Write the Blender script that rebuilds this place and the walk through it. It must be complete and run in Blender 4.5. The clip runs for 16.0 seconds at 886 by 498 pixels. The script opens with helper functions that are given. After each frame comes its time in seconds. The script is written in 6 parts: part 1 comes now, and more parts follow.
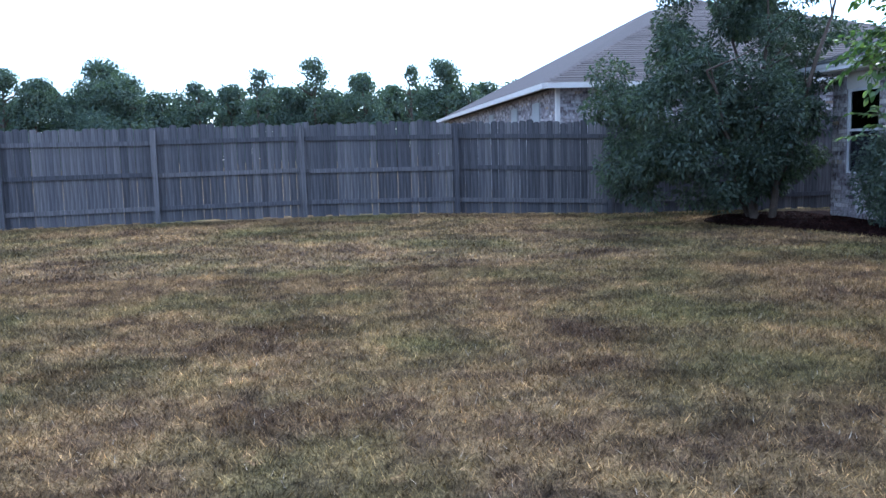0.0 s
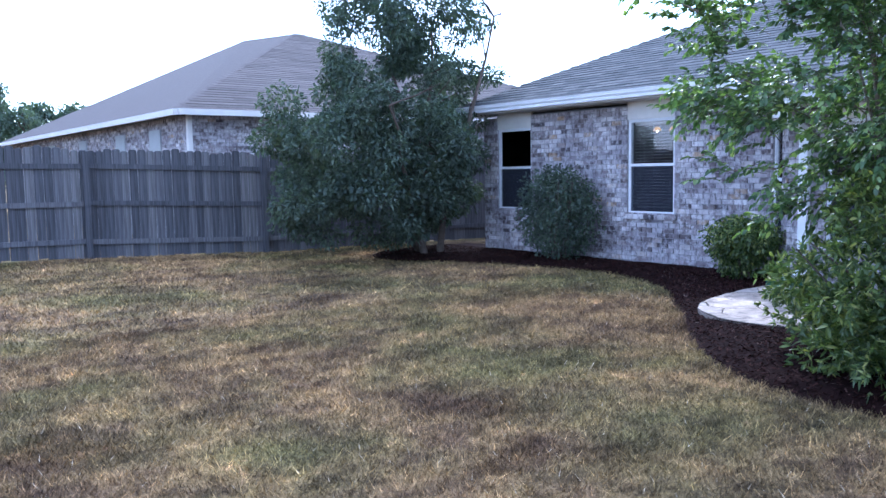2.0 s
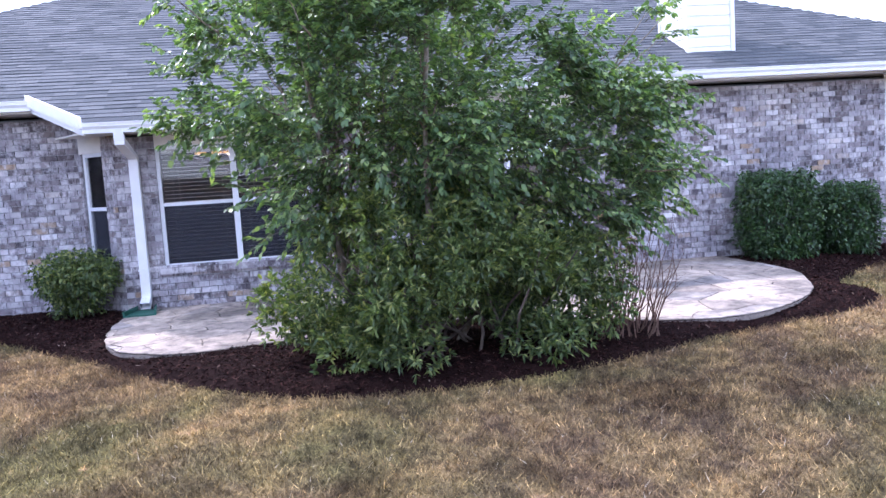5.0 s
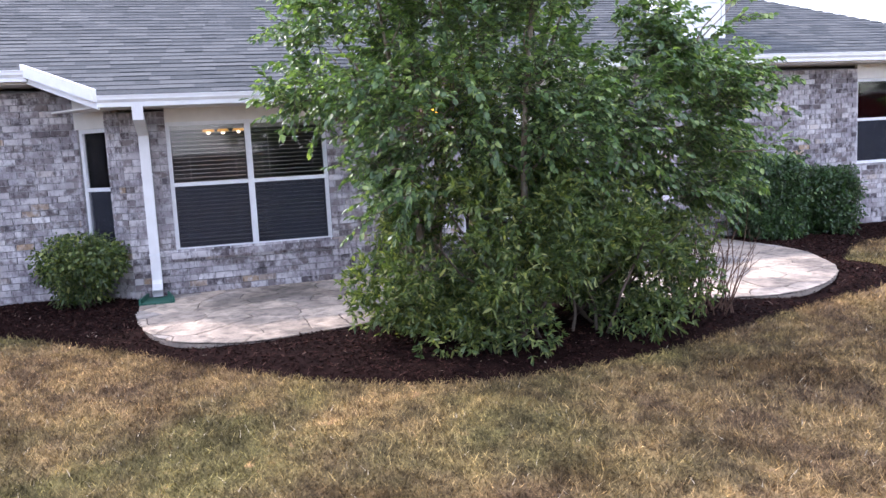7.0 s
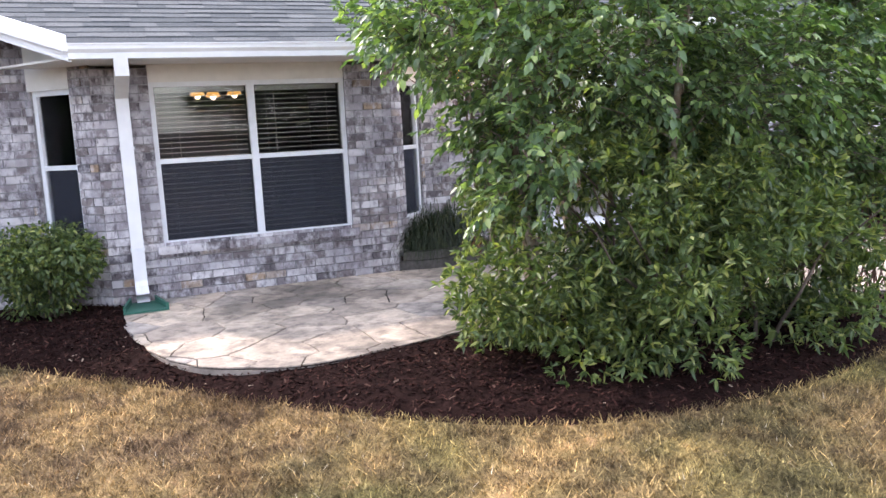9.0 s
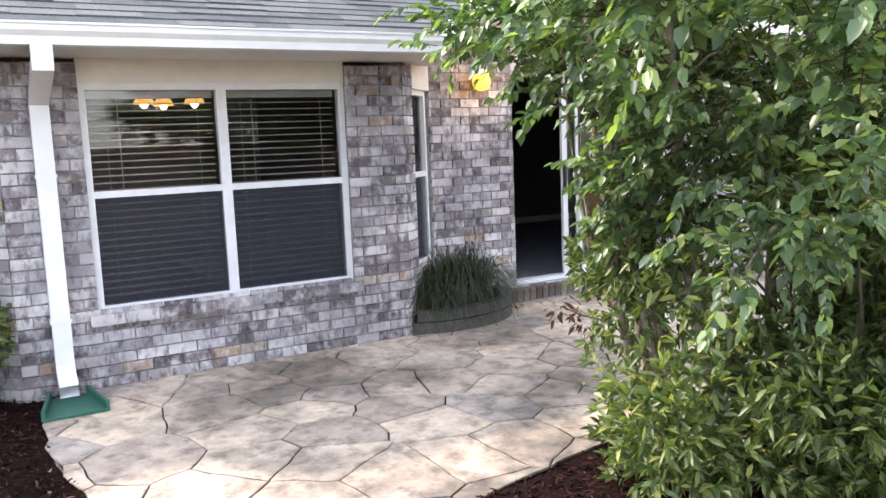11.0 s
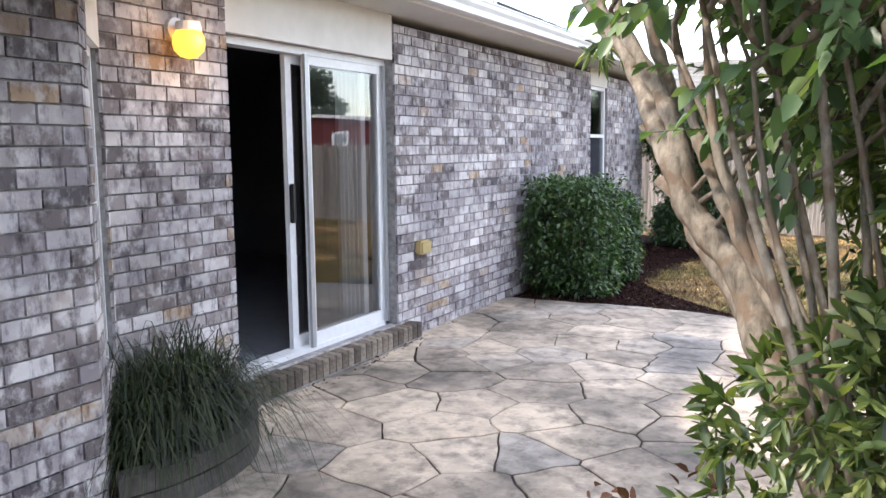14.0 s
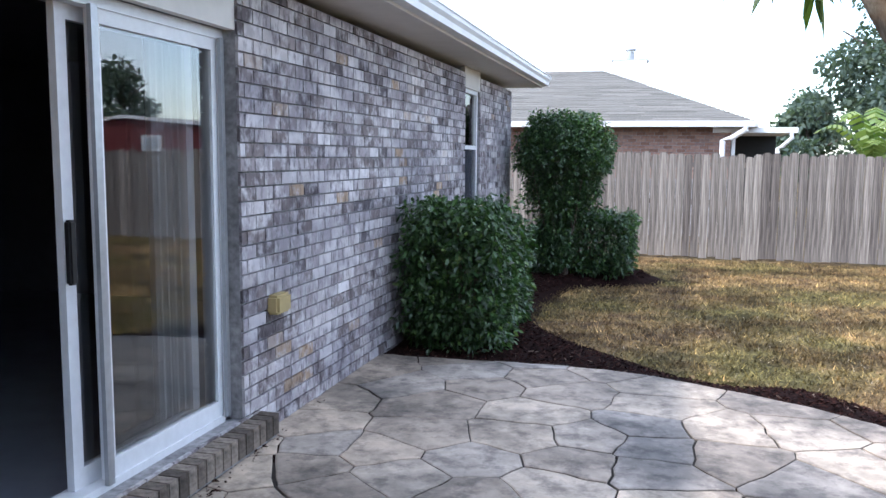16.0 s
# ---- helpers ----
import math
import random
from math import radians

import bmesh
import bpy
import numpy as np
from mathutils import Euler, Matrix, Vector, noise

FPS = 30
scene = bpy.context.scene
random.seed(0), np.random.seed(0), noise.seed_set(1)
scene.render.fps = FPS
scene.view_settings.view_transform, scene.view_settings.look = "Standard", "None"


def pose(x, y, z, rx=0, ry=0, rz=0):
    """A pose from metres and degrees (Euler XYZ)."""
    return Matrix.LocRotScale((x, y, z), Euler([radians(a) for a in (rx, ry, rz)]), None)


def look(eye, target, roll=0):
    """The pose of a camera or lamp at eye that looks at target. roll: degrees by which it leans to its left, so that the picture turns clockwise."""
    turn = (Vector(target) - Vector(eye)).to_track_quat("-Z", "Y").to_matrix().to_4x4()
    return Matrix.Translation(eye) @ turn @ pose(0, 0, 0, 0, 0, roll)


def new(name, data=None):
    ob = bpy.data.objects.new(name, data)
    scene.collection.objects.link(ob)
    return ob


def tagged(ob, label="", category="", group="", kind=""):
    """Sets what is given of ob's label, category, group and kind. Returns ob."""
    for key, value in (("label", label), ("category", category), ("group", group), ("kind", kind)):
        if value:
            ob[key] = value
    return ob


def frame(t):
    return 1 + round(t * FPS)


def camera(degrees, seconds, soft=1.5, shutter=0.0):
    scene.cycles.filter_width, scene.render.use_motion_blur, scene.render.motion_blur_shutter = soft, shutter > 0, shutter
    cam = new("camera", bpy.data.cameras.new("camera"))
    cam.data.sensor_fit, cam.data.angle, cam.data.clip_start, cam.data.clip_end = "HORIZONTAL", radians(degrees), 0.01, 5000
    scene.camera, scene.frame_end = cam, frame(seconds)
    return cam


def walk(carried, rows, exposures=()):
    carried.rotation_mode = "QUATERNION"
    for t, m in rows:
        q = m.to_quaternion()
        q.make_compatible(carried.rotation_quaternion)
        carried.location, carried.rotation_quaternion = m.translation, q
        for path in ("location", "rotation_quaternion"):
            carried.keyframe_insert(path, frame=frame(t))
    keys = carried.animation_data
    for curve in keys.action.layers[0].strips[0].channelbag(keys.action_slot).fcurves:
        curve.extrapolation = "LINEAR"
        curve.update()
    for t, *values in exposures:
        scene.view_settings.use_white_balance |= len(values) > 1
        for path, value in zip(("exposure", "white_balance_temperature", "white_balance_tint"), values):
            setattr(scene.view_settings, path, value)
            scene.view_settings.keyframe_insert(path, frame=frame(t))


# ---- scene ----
cam = camera(57.0, 16.0)
PATH = [
    (0, (0.095, 0.235, 1.466), (0.347, 2.206, 1.231), -1.7),
    (0.5, (-0.291, 0.635, 1.482), (0.221, 2.55, 1.216), -1.4),
    (1, (-0.675, 1.116, 1.518), (0.096, 2.943, 1.253), -1.1),
    (1.5, (-1.047, 1.593, 1.544), (-0.03, 3.299, 1.311), -0.9),
    (2, (-1.356, 2.209, 1.582), (-0.127, 3.776, 1.395), -1.0),
    (2.5, (-1.654, 2.813, 1.624), (-0.219, 4.193, 1.429), -2.6),
    (3, (-1.855, 3.325, 1.687), (-0.187, 4.407, 1.464), -4.0),
    (3.5, (-2.015, 3.885, 1.71), (-0.192, 4.682, 1.507), -4.6),
    (4, (-2.085, 4.427, 1.708), (-0.153, 4.912, 1.528), -5.0),
    (4.5, (-2.108, 4.813, 1.686), (-0.115, 4.784, 1.532), -3.8),
    (7, (-1.571, 6.883, 1.726), (0.331, 6.318, 1.473), -3.0),
    (7.5, (-1.187, 7.177, 1.678), (0.724, 6.662, 1.389), -1.7),
    (8, (-0.689, 7.414, 1.676), (1.219, 6.879, 1.402), -1.3),
    (8.5, (-0.148, 7.603, 1.652), (1.717, 6.933, 1.378), -2.7),
    (9, (0.444, 7.712, 1.62), (2.267, 6.945, 1.322), -2.9),
    (9.5, (0.984, 7.799, 1.629), (2.772, 6.958, 1.321), -2.6),
    (12, (3.844, 7.78, 1.713), (5.411, 6.556, 1.497), -2.6),
    (12.5, (4.38, 7.686, 1.693), (5.731, 6.232, 1.449), -2.1),
    (13, (4.898, 7.535, 1.663), (6.066, 5.936, 1.38), -2.4),
    (13.5, (5.36, 7.3, 1.648), (6.45, 5.645, 1.377), -1.9),
    (14, (5.795, 6.984, 1.645), (6.725, 5.231, 1.399), -0.6),
    (14.5, (6.154, 6.604, 1.671), (6.914, 4.769, 1.441), -0.0),
    (15, (6.507, 6.253, 1.689), (7.153, 4.373, 1.471), 0.2),
    (15.5, (6.726, 5.859, 1.691), (7.279, 3.948, 1.481), 0.4),
    (16, (6.926, 5.386, 1.684), (7.453, 3.47, 1.457), 0.5),
]
EXPOSURES = [(0, 0.04, 5000, 12), (1.5, 0.42, 4880, 14), (2.5, 0.58, 4950, 20), (3.5, 0.88, 5080, 27), (4.5, 0.86, 5400, 26), (7.0, 0.72, 6200, 21), (9.5, 1.10, 6750, 16), (12.5, 1.24, 7050, 13), (13.5, 1.22, 6950, 13), (14.5, 0.75, 6500, 13), (16.0, 0.43, 5950, 11)]
walk(cam, [(t, look(eye, target, roll)) for t, eye, target, roll in PATH], EXPOSURES)
# ---- light ----
SUN_EL, SUN_AZ = radians(48), Vector((0.75, 0.66, 0)).normalized()
world = bpy.data.worlds.new("sky")
scene.world = world
world.use_nodes = True
wn = world.node_tree
wn.nodes.clear()
w_out = wn.nodes.new("ShaderNodeOutputWorld")
w_bg = wn.nodes.new("ShaderNodeBackground")
w_sky = wn.nodes.new("ShaderNodeTexSky")
w_sky.sky_type = "NISHITA"
w_sky.sun_disc = False
w_sky.sun_elevation = SUN_EL
w_sky.sun_rotation = math.atan2(SUN_AZ.x, SUN_AZ.y)
w_sky.dust_density = 1.0
w_bg.inputs["Strength"].default_value = 0.15
# thin bright cloud over the sky
w_tc = wn.nodes.new("ShaderNodeTexCoord")
w_noise = wn.nodes.new("ShaderNodeTexNoise")
w_noise.inputs["Scale"].default_value = 2.2
w_noise.inputs["Detail"].default_value = 6
w_ramp = wn.nodes.new("ShaderNodeValToRGB")
w_ramp.color_ramp.elements[0].position = 0.50
w_ramp.color_ramp.elements[0].color = (0.22, 0.22, 0.22, 1)
w_ramp.color_ramp.elements[1].position = 0.60
w_mix = wn.nodes.new("ShaderNodeMixRGB")
w_mix.inputs["Color2"].default_value = (14.0, 14.8, 16.0, 1)
wn.links.new(w_tc.outputs["Generated"], w_noise.inputs["Vector"])
wn.links.new(w_noise.outputs["Fac"], w_ramp.inputs["Fac"])
wn.links.new(w_ramp.outputs["Color"], w_mix.inputs["Fac"])
w_gain = wn.nodes.new("ShaderNodeMixRGB")
w_gain.blend_type = "MULTIPLY"
w_gain.inputs["Fac"].default_value = 1
w_gain.inputs["Color2"].default_value = (2.6, 2.6, 2.6, 1)
wn.links.new(w_sky.outputs["Color"], w_gain.inputs["Color1"])
wn.links.new(w_gain.outputs["Color"], w_mix.inputs["Color1"])
wn.links.new(w_mix.outputs["Color"], w_bg.inputs["Color"])
wn.links.new(w_bg.outputs["Background"], w_out.inputs["Surface"])

sun = new("sun", bpy.data.lights.new("sun", "SUN"))
sun.data.energy = 3.0
sun.data.angle = radians(2.5)
sun.data.color = (1.0, 0.93, 0.84)
sun_dir = Vector((SUN_AZ.x * math.cos(SUN_EL), SUN_AZ.y * math.cos(SUN_EL), math.sin(SUN_EL)))
sun.matrix_world = look(sun_dir * 60, (0, 0, 0))


# ---- materials ----
def material(name, rough=0.8, metal=0.0, spec=0.3):
    m = bpy.data.materials.new(name)
    m.use_nodes = True
    b = m.node_tree.nodes["Principled BSDF"]
    b.inputs["Roughness"].default_value = rough
    b.inputs["Metallic"].default_value = metal
    b.inputs["Specular IOR Level"].default_value = spec
    return m, m.node_tree, b


def add(nt, kind, **ins):
    n = nt.nodes.new(kind)
    for k, v in ins.items():
        n.inputs[k.replace("_", " ")].default_value = v
    return n


def ramp(nt, fac, stops):
    r = nt.nodes.new("ShaderNodeValToRGB")
    e = r.color_ramp.elements
    while len(e) < len(stops):
        e.new(0.5)
    for el, (p, c) in zip(e, stops):
        el.position = p
        el.color = (*c, 1)
    nt.links.new(fac, r.inputs["Fac"])
    return r.outputs["Color"]


def noise_tex(nt, scale, detail=4, rough=0.55, stretch=None, coord="Object"):
    tc = nt.nodes.new("ShaderNodeTexCoord")
    out = tc.outputs[coord]
    if stretch:
        mp = nt.nodes.new("ShaderNodeMapping")
        mp.inputs["Scale"].default_value = stretch
        nt.links.new(out, mp.inputs["Vector"])
        out = mp.outputs["Vector"]
    n = add(nt, "ShaderNodeTexNoise", Scale=scale, Detail=detail, Roughness=rough)
    nt.links.new(out, n.inputs["Vector"])
    return n.outputs["Fac"]


def mix(nt, kind, fac, a, b):
    m = nt.nodes.new("ShaderNodeMixRGB")
    m.blend_type = kind
    for sock, v in ((m.inputs["Fac"], fac), (m.inputs["Color1"], a), (m.inputs["Color2"], b)):
        if isinstance(v, bpy.types.NodeSocket):
            nt.links.new(v, sock)
        else:
            sock.default_value = v if isinstance(v, (int, float)) else (*v, 1)
    return m.outputs["Color"]


def bump(nt, b, height, strength=0.3, distance=0.01):
    bp = add(nt, "ShaderNodeBump", Strength=strength, Distance=distance)
    nt.links.new(height, bp.inputs["Height"])
    nt.links.new(bp.outputs["Normal"], b.inputs["Normal"])


def plain(name, color, rough=0.6, metal=0.0, spec=0.3, grain=0.12, scale=12, bumps=0.08):
    """A painted or moulded surface with faint stains and relief."""
    m, nt, b = material(name, rough, metal, spec)
    n1 = noise_tex(nt, scale, 5)
    n2 = noise_tex(nt, scale * 0.13, 3)
    lo = tuple(c * (1 - grain) for c in color)
    hi = tuple(min(1, c * (1 + grain)) for c in color)
    c1 = ramp(nt, n1, [(0.3, lo), (0.7, hi)])
    c2 = ramp(nt, n2, [(0.35, (1 - grain,) * 3), (0.65, (1, 1, 1))])
    nt.links.new(mix(nt, "MULTIPLY", 1.0, c1, c2), b.inputs["Base Color"])
    bump(nt, b, n1, bumps, 0.003)
    return m


def varied(name, stops, rough=0.85, per="island", tint=0.35, scale=18, bumps=0.4, stretch=None, spec=0.2, patch=None, distance=0.004):
    """Pieces that differ in colour: Object Info's Random for single pieces, Random Per Island for joined ones."""
    m, nt, b = material(name, rough, 0, spec)
    if per == "object":
        r = nt.nodes.new("ShaderNodeObjectInfo").outputs["Random"]
    else:
        r = nt.nodes.new("ShaderNodeNewGeometry").outputs["Random Per Island"]
    base = ramp(nt, r, stops)
    n1 = noise_tex(nt, scale, 6, 0.65, stretch)
    c = ramp(nt, n1, [(0.3, (1 - tint,) * 3), (0.7, (1 + tint * 0.4,) * 3)])
    out = mix(nt, "MULTIPLY", 1.0, base, c)
    if patch:
        n3 = noise_tex(nt, patch[0], 3)
        out = mix(nt, "MIX", ramp(nt, n3, [(patch[1], (0, 0, 0)), (patch[2], (1, 1, 1))]), out, patch[3])
    nt.links.new(out, b.inputs["Base Color"])
    bump(nt, b, n1, bumps, distance)
    return m


BRICKS = [(0.0, (0.11, 0.10, 0.112)), (0.14, (0.20, 0.17, 0.17)), (0.38, (0.31, 0.28, 0.295)), (0.6, (0.39, 0.365, 0.385)), (0.78, (0.48, 0.45, 0.46)), (0.93, (0.62, 0.60, 0.62)), (0.975, (0.34, 0.26, 0.20)), (1.0, (0.44, 0.32, 0.22))]


def brick_stuff(name, per):
    """Tumbled brick: its own tone, whitish smears, dark upright mottles and soot in drifts over the wall."""
    m, nt, b = material(name, 0.9, 0, 0.15)
    r = nt.nodes.new("ShaderNodeObjectInfo").outputs["Random"] if per == "object" else nt.nodes.new("ShaderNodeNewGeometry").outputs["Random Per Island"]
    geo = nt.nodes.new("ShaderNodeNewGeometry").outputs["Position"]

    def world(scale, stretch, detail=5, shift=True):
        mp = nt.nodes.new("ShaderNodeMapping")
        mp.inputs["Scale"].default_value = stretch
        nt.links.new(geo, mp.inputs["Vector"])
        out = mp.outputs["Vector"]
        n = add(nt, "ShaderNodeTexNoise", Scale=scale, Detail=detail, Roughness=0.65)
        nt.links.new(out, n.inputs["Vector"])
        return n.outputs["Fac"]

    base = ramp(nt, r, BRICKS)
    white = world(11, (1, 1, 0.9))
    base = mix(nt, "MIX", ramp(nt, white, [(0.47, (0, 0, 0)), (0.64, (0.8, 0.8, 0.8))]), base, (0.60, 0.585, 0.61))
    dark = world(21, (1, 1, 0.42))
    base = mix(nt, "MULTIPLY", 1.0, base, ramp(nt, dark, [(0.33, (0.38, 0.36, 0.38)), (0.50, (1, 1, 1))]))
    soot = world(1.6, (1, 1, 1.6), 3)
    base = mix(nt, "MULTIPLY", 1.0, base, ramp(nt, soot, [(0.38, (0.66, 0.65, 0.68)), (0.62, (1.12, 1.11, 1.1))]))
    nt.links.new(base, b.inputs["Base Color"])
    bump(nt, b, world(60, (1, 1, 0.6)), 0.6, 0.004)
    return m


M_BRICK = brick_stuff("brick_single", "object")
M_BRICKJ = brick_stuff("brick_joined", "island")
M_STEPBRICK = varied("brown_step_brick", [(0, (0.10, 0.082, 0.07)), (0.5, (0.19, 0.155, 0.13)), (1, (0.30, 0.25, 0.21))], per="object", tint=0.6, scale=30, bumps=0.6)
M_MORTAR = plain("mortar", (0.33, 0.32, 0.33), 0.95, grain=0.35, scale=26, bumps=0.5)
M_RBRICK = varied("red_brick_joined", [(0, (0.24, 0.14, 0.11)), (0.4, (0.33, 0.20, 0.16)), (0.8, (0.40, 0.26, 0.21)), (1, (0.28, 0.19, 0.17))], tint=0.3)
M_WHITE = plain("white_paint", (0.78, 0.78, 0.80), 0.45, grain=0.05, scale=6, bumps=0.03)
M_SOFFIT = plain("cream_soffit", (0.66, 0.63, 0.60), 0.6, grain=0.05, scale=5, bumps=0.03)
M_PANEL = plain("cream_panel", (0.72, 0.69, 0.66), 0.6, grain=0.06, scale=7, bumps=0.05)
M_VINYL = plain("vinyl_frame", (0.74, 0.75, 0.78), 0.35, grain=0.05, scale=20, bumps=0.02)
M_ALU = plain("grey_aluminium", (0.42, 0.43, 0.45), 0.4, metal=0.6, grain=0.08, scale=30, bumps=0.03)
M_BLACK = plain("black_plastic", (0.02, 0.02, 0.022), 0.4, grain=0.1, scale=30, bumps=0.03)
M_SHINGLE = varied("shingles_grey", [(0, (0.06, 0.066, 0.072)), (0.5, (0.088, 0.094, 0.10)), (1, (0.122, 0.126, 0.13))], rough=0.95, tint=0.4, scale=60, bumps=0.5)
M_SHINGLE_N = varied("shingles_brown", [(0, (0.075, 0.066, 0.064)), (0.5, (0.095, 0.083, 0.08)), (1, (0.12, 0.105, 0.10))], rough=0.95, tint=0.3, scale=30, bumps=0.3)
M_SHINGLE_S = varied("shingles_weathered", [(0, (0.15, 0.142, 0.128)), (0.5, (0.185, 0.176, 0.16)), (1, (0.23, 0.215, 0.195))], rough=0.95, tint=0.3, scale=30, bumps=0.3)
M_STONE = varied("stamped_concrete", [(0, (0.34, 0.295, 0.255)), (0.35, (0.45, 0.385, 0.325)), (0.7, (0.54, 0.465, 0.385)), (0.85, (0.42, 0.375, 0.335)), (1, (0.37, 0.345, 0.325))], per="object", rough=0.7, tint=0.4, scale=5.0, bumps=0.5, spec=0.35, distance=0.012)
_nt = M_STONE.node_tree
_b = _nt.nodes["Principled BSDF"]
_src = _b.inputs["Base Color"].links[0].from_socket
_geo = _nt.nodes.new("ShaderNodeNewGeometry").outputs["Position"]
_n1, _n2 = add(_nt, "ShaderNodeTexNoise", Scale=1.1, Detail=6, Roughness=0.65), add(_nt, "ShaderNodeTexNoise", Scale=7.0, Detail=6, Roughness=0.7)
_nt.links.new(_geo, _n1.inputs["Vector"])
_nt.links.new(_geo, _n2.inputs["Vector"])
_c = mix(_nt, "MULTIPLY", 1.0, _src, ramp(_nt, _n1.outputs["Fac"], [(0.38, (0.42, 0.42, 0.43)), (0.56, (1.05, 1.02, 1.0))]))
_c = mix(_nt, "MULTIPLY", 1.0, _c, ramp(_nt, _n2.outputs["Fac"], [(0.36, (0.55, 0.54, 0.55)), (0.52, (1.08, 1.06, 1.04))]))
_nt.links.new(_c, _b.inputs["Base Color"])
M_GROUT = plain("dark_joint", (0.040, 0.034, 0.030), 0.95, grain=0.3, scale=30, bumps=0.4)
M_MULCH = varied("mulch", spec=0.04, stops= [(0, (0.008, 0.0045, 0.0045)), (0.5, (0.022, 0.010, 0.009)), (0.9, (0.050, 0.022, 0.018)), (0.985, (0.09, 0.05, 0.04)), (1.0, (0.26, 0.2, 0.16))], tint=0.3, scale=60, bumps=0.5)
M_MULCHBED = plain("mulch_bed", (0.018, 0.009, 0.008), 0.95, spec=0.04, grain=0.5, scale=60, bumps=1.0)
M_RIM = plain("patio_rim", (0.26, 0.22, 0.19), 0.85, grain=0.2, scale=20, bumps=0.3)
M_CONC = plain("edging_plastic", (0.075, 0.05, 0.042), 0.9, grain=0.2, scale=30, bumps=0.3)
M_FENCE = varied("weathered_boards", [(0, (0.11, 0.092, 0.085)), (0.3, (0.20, 0.172, 0.155)), (0.7, (0.31, 0.27, 0.24)), (1, (0.44, 0.385, 0.335))], tint=0.8, scale=9, bumps=0.5, stretch=(5, 5, 0.14), patch=(1.3, 0.55, 0.7, (0.24, 0.15, 0.09)))
M_FENCE_O = varied("weathered_board_single", [(0, (0.17, 0.145, 0.13)), (0.3, (0.23, 0.20, 0.178)), (0.7, (0.29, 0.255, 0.225)), (1, (0.37, 0.325, 0.285))], per="object", tint=0.8, scale=9, bumps=0.5, stretch=(5, 5, 0.14), patch=(1.3, 0.55, 0.7, (0.24, 0.15, 0.09)))
# North fence boards: their shade and bluish haze are painted into the colour.
M_FENCE_SHADE = varied("shade_toned_weathered_board", [(0, (0.085, 0.085, 0.095)), (0.4, (0.115, 0.115, 0.126)), (0.75, (0.145, 0.142, 0.153)), (1, (0.185, 0.178, 0.182))], per="object", tint=0.6, scale=9, bumps=0.5, stretch=(5, 5, 0.14))
M_BARK = varied("pale_bark", [(0, (0.25, 0.215, 0.172)), (1, (0.33, 0.285, 0.23))], tint=0.75, scale=26, bumps=1.0, stretch=(1, 1, 0.35), patch=(14, 0.48, 0.6, (0.17, 0.125, 0.09)), distance=0.012)
M_BARKD = varied("dark_bark", [(0, (0.09, 0.07, 0.055)), (1, (0.14, 0.11, 0.09))], tint=0.4, scale=12, bumps=0.6)
M_TWIG = varied("dead_twig", [(0, (0.10, 0.055, 0.04)), (1, (0.17, 0.105, 0.08))], tint=0.3, scale=20)
M_RED = plain("red_siding", (0.13, 0.026, 0.026), 0.6, grain=0.1)
M_DARKROOM = plain("dark_room_wall", (0.20, 0.20, 0.22), 0.9, grain=0.05)
M_ROOMFLOOR = plain("pale_floor", (0.30, 0.32, 0.38), 0.5, grain=0.1, scale=4)
M_GREENP = plain("green_plastic", (0.03, 0.12, 0.09), 0.45, grain=0.1)
M_BLIND = plain("blind_slat", (0.55, 0.53, 0.52), 0.5, grain=0.03)
M_CURTAIN = plain("curtain_cloth", (0.78, 0.80, 0.82), 0.9, grain=0.06)
M_PLANTER = plain("dark_block", (0.10, 0.09, 0.085), 0.9, grain=0.3, scale=25, bumps=0.5)


def leafy(name, stops, rough=0.45, spec=0.4, trans=0.25):
    m, nt, b = material(name, rough, 0, spec)
    r = nt.nodes.new("ShaderNodeNewGeometry").outputs["Random Per Island"]
    c = ramp(nt, r, stops)
    n = noise_tex(nt, 1.1, 2)
    c = mix(nt, "MULTIPLY", 1.0, c, ramp(nt, n, [(0.3, (0.75, 0.78, 0.75)), (0.7, (1.2, 1.15, 1.05))]))
    nt.links.new(c, b.inputs["Base Color"])
    tr = add(nt, "ShaderNodeBsdfTranslucent")
    nt.links.new(mix(nt, "MULTIPLY", 1.0, c, (1.5, 1.7, 0.6)), tr.inputs["Color"])
    ms = nt.nodes.new("ShaderNodeMixShader")
    ms.inputs["Fac"].default_value = trans
    nt.links.new(b.outputs[0], ms.inputs[1])
    nt.links.new(tr.outputs[0], ms.inputs[2])
    nt.links.new(ms.outputs[0], nt.nodes["Material Output"].inputs["Surface"])
    return m


M_LEAF_BIG = leafy("broad_leaves", [(0, (0.045, 0.085, 0.043)), (0.5, (0.092, 0.155, 0.075)), (0.82, (0.165, 0.25, 0.108)), (1, (0.31, 0.39, 0.17))], rough=0.38, spec=0.6, trans=0.38)
M_LEAF_SHRUB = leafy("shrub_leaves", [(0, (0.042, 0.070, 0.029)), (0.5, (0.088, 0.132, 0.048)), (0.85, (0.175, 0.22, 0.078)), (1, (0.33, 0.34, 0.13))], rough=0.42, spec=0.5, trans=0.35)
M_LEAF_BOX = leafy("clipped_leaves", [(0, (0.016, 0.040, 0.016)), (0.6, (0.034, 0.080, 0.028)), (0.92, (0.068, 0.135, 0.045)), (1, (0.13, 0.19, 0.065))], rough=0.35, spec=0.6)
M_LEAF_DARK = leafy("dark_leaves", [(0, (0.04, 0.062, 0.055)), (0.7, (0.075, 0.105, 0.086)), (1, (0.12, 0.155, 0.12))], rough=0.6)
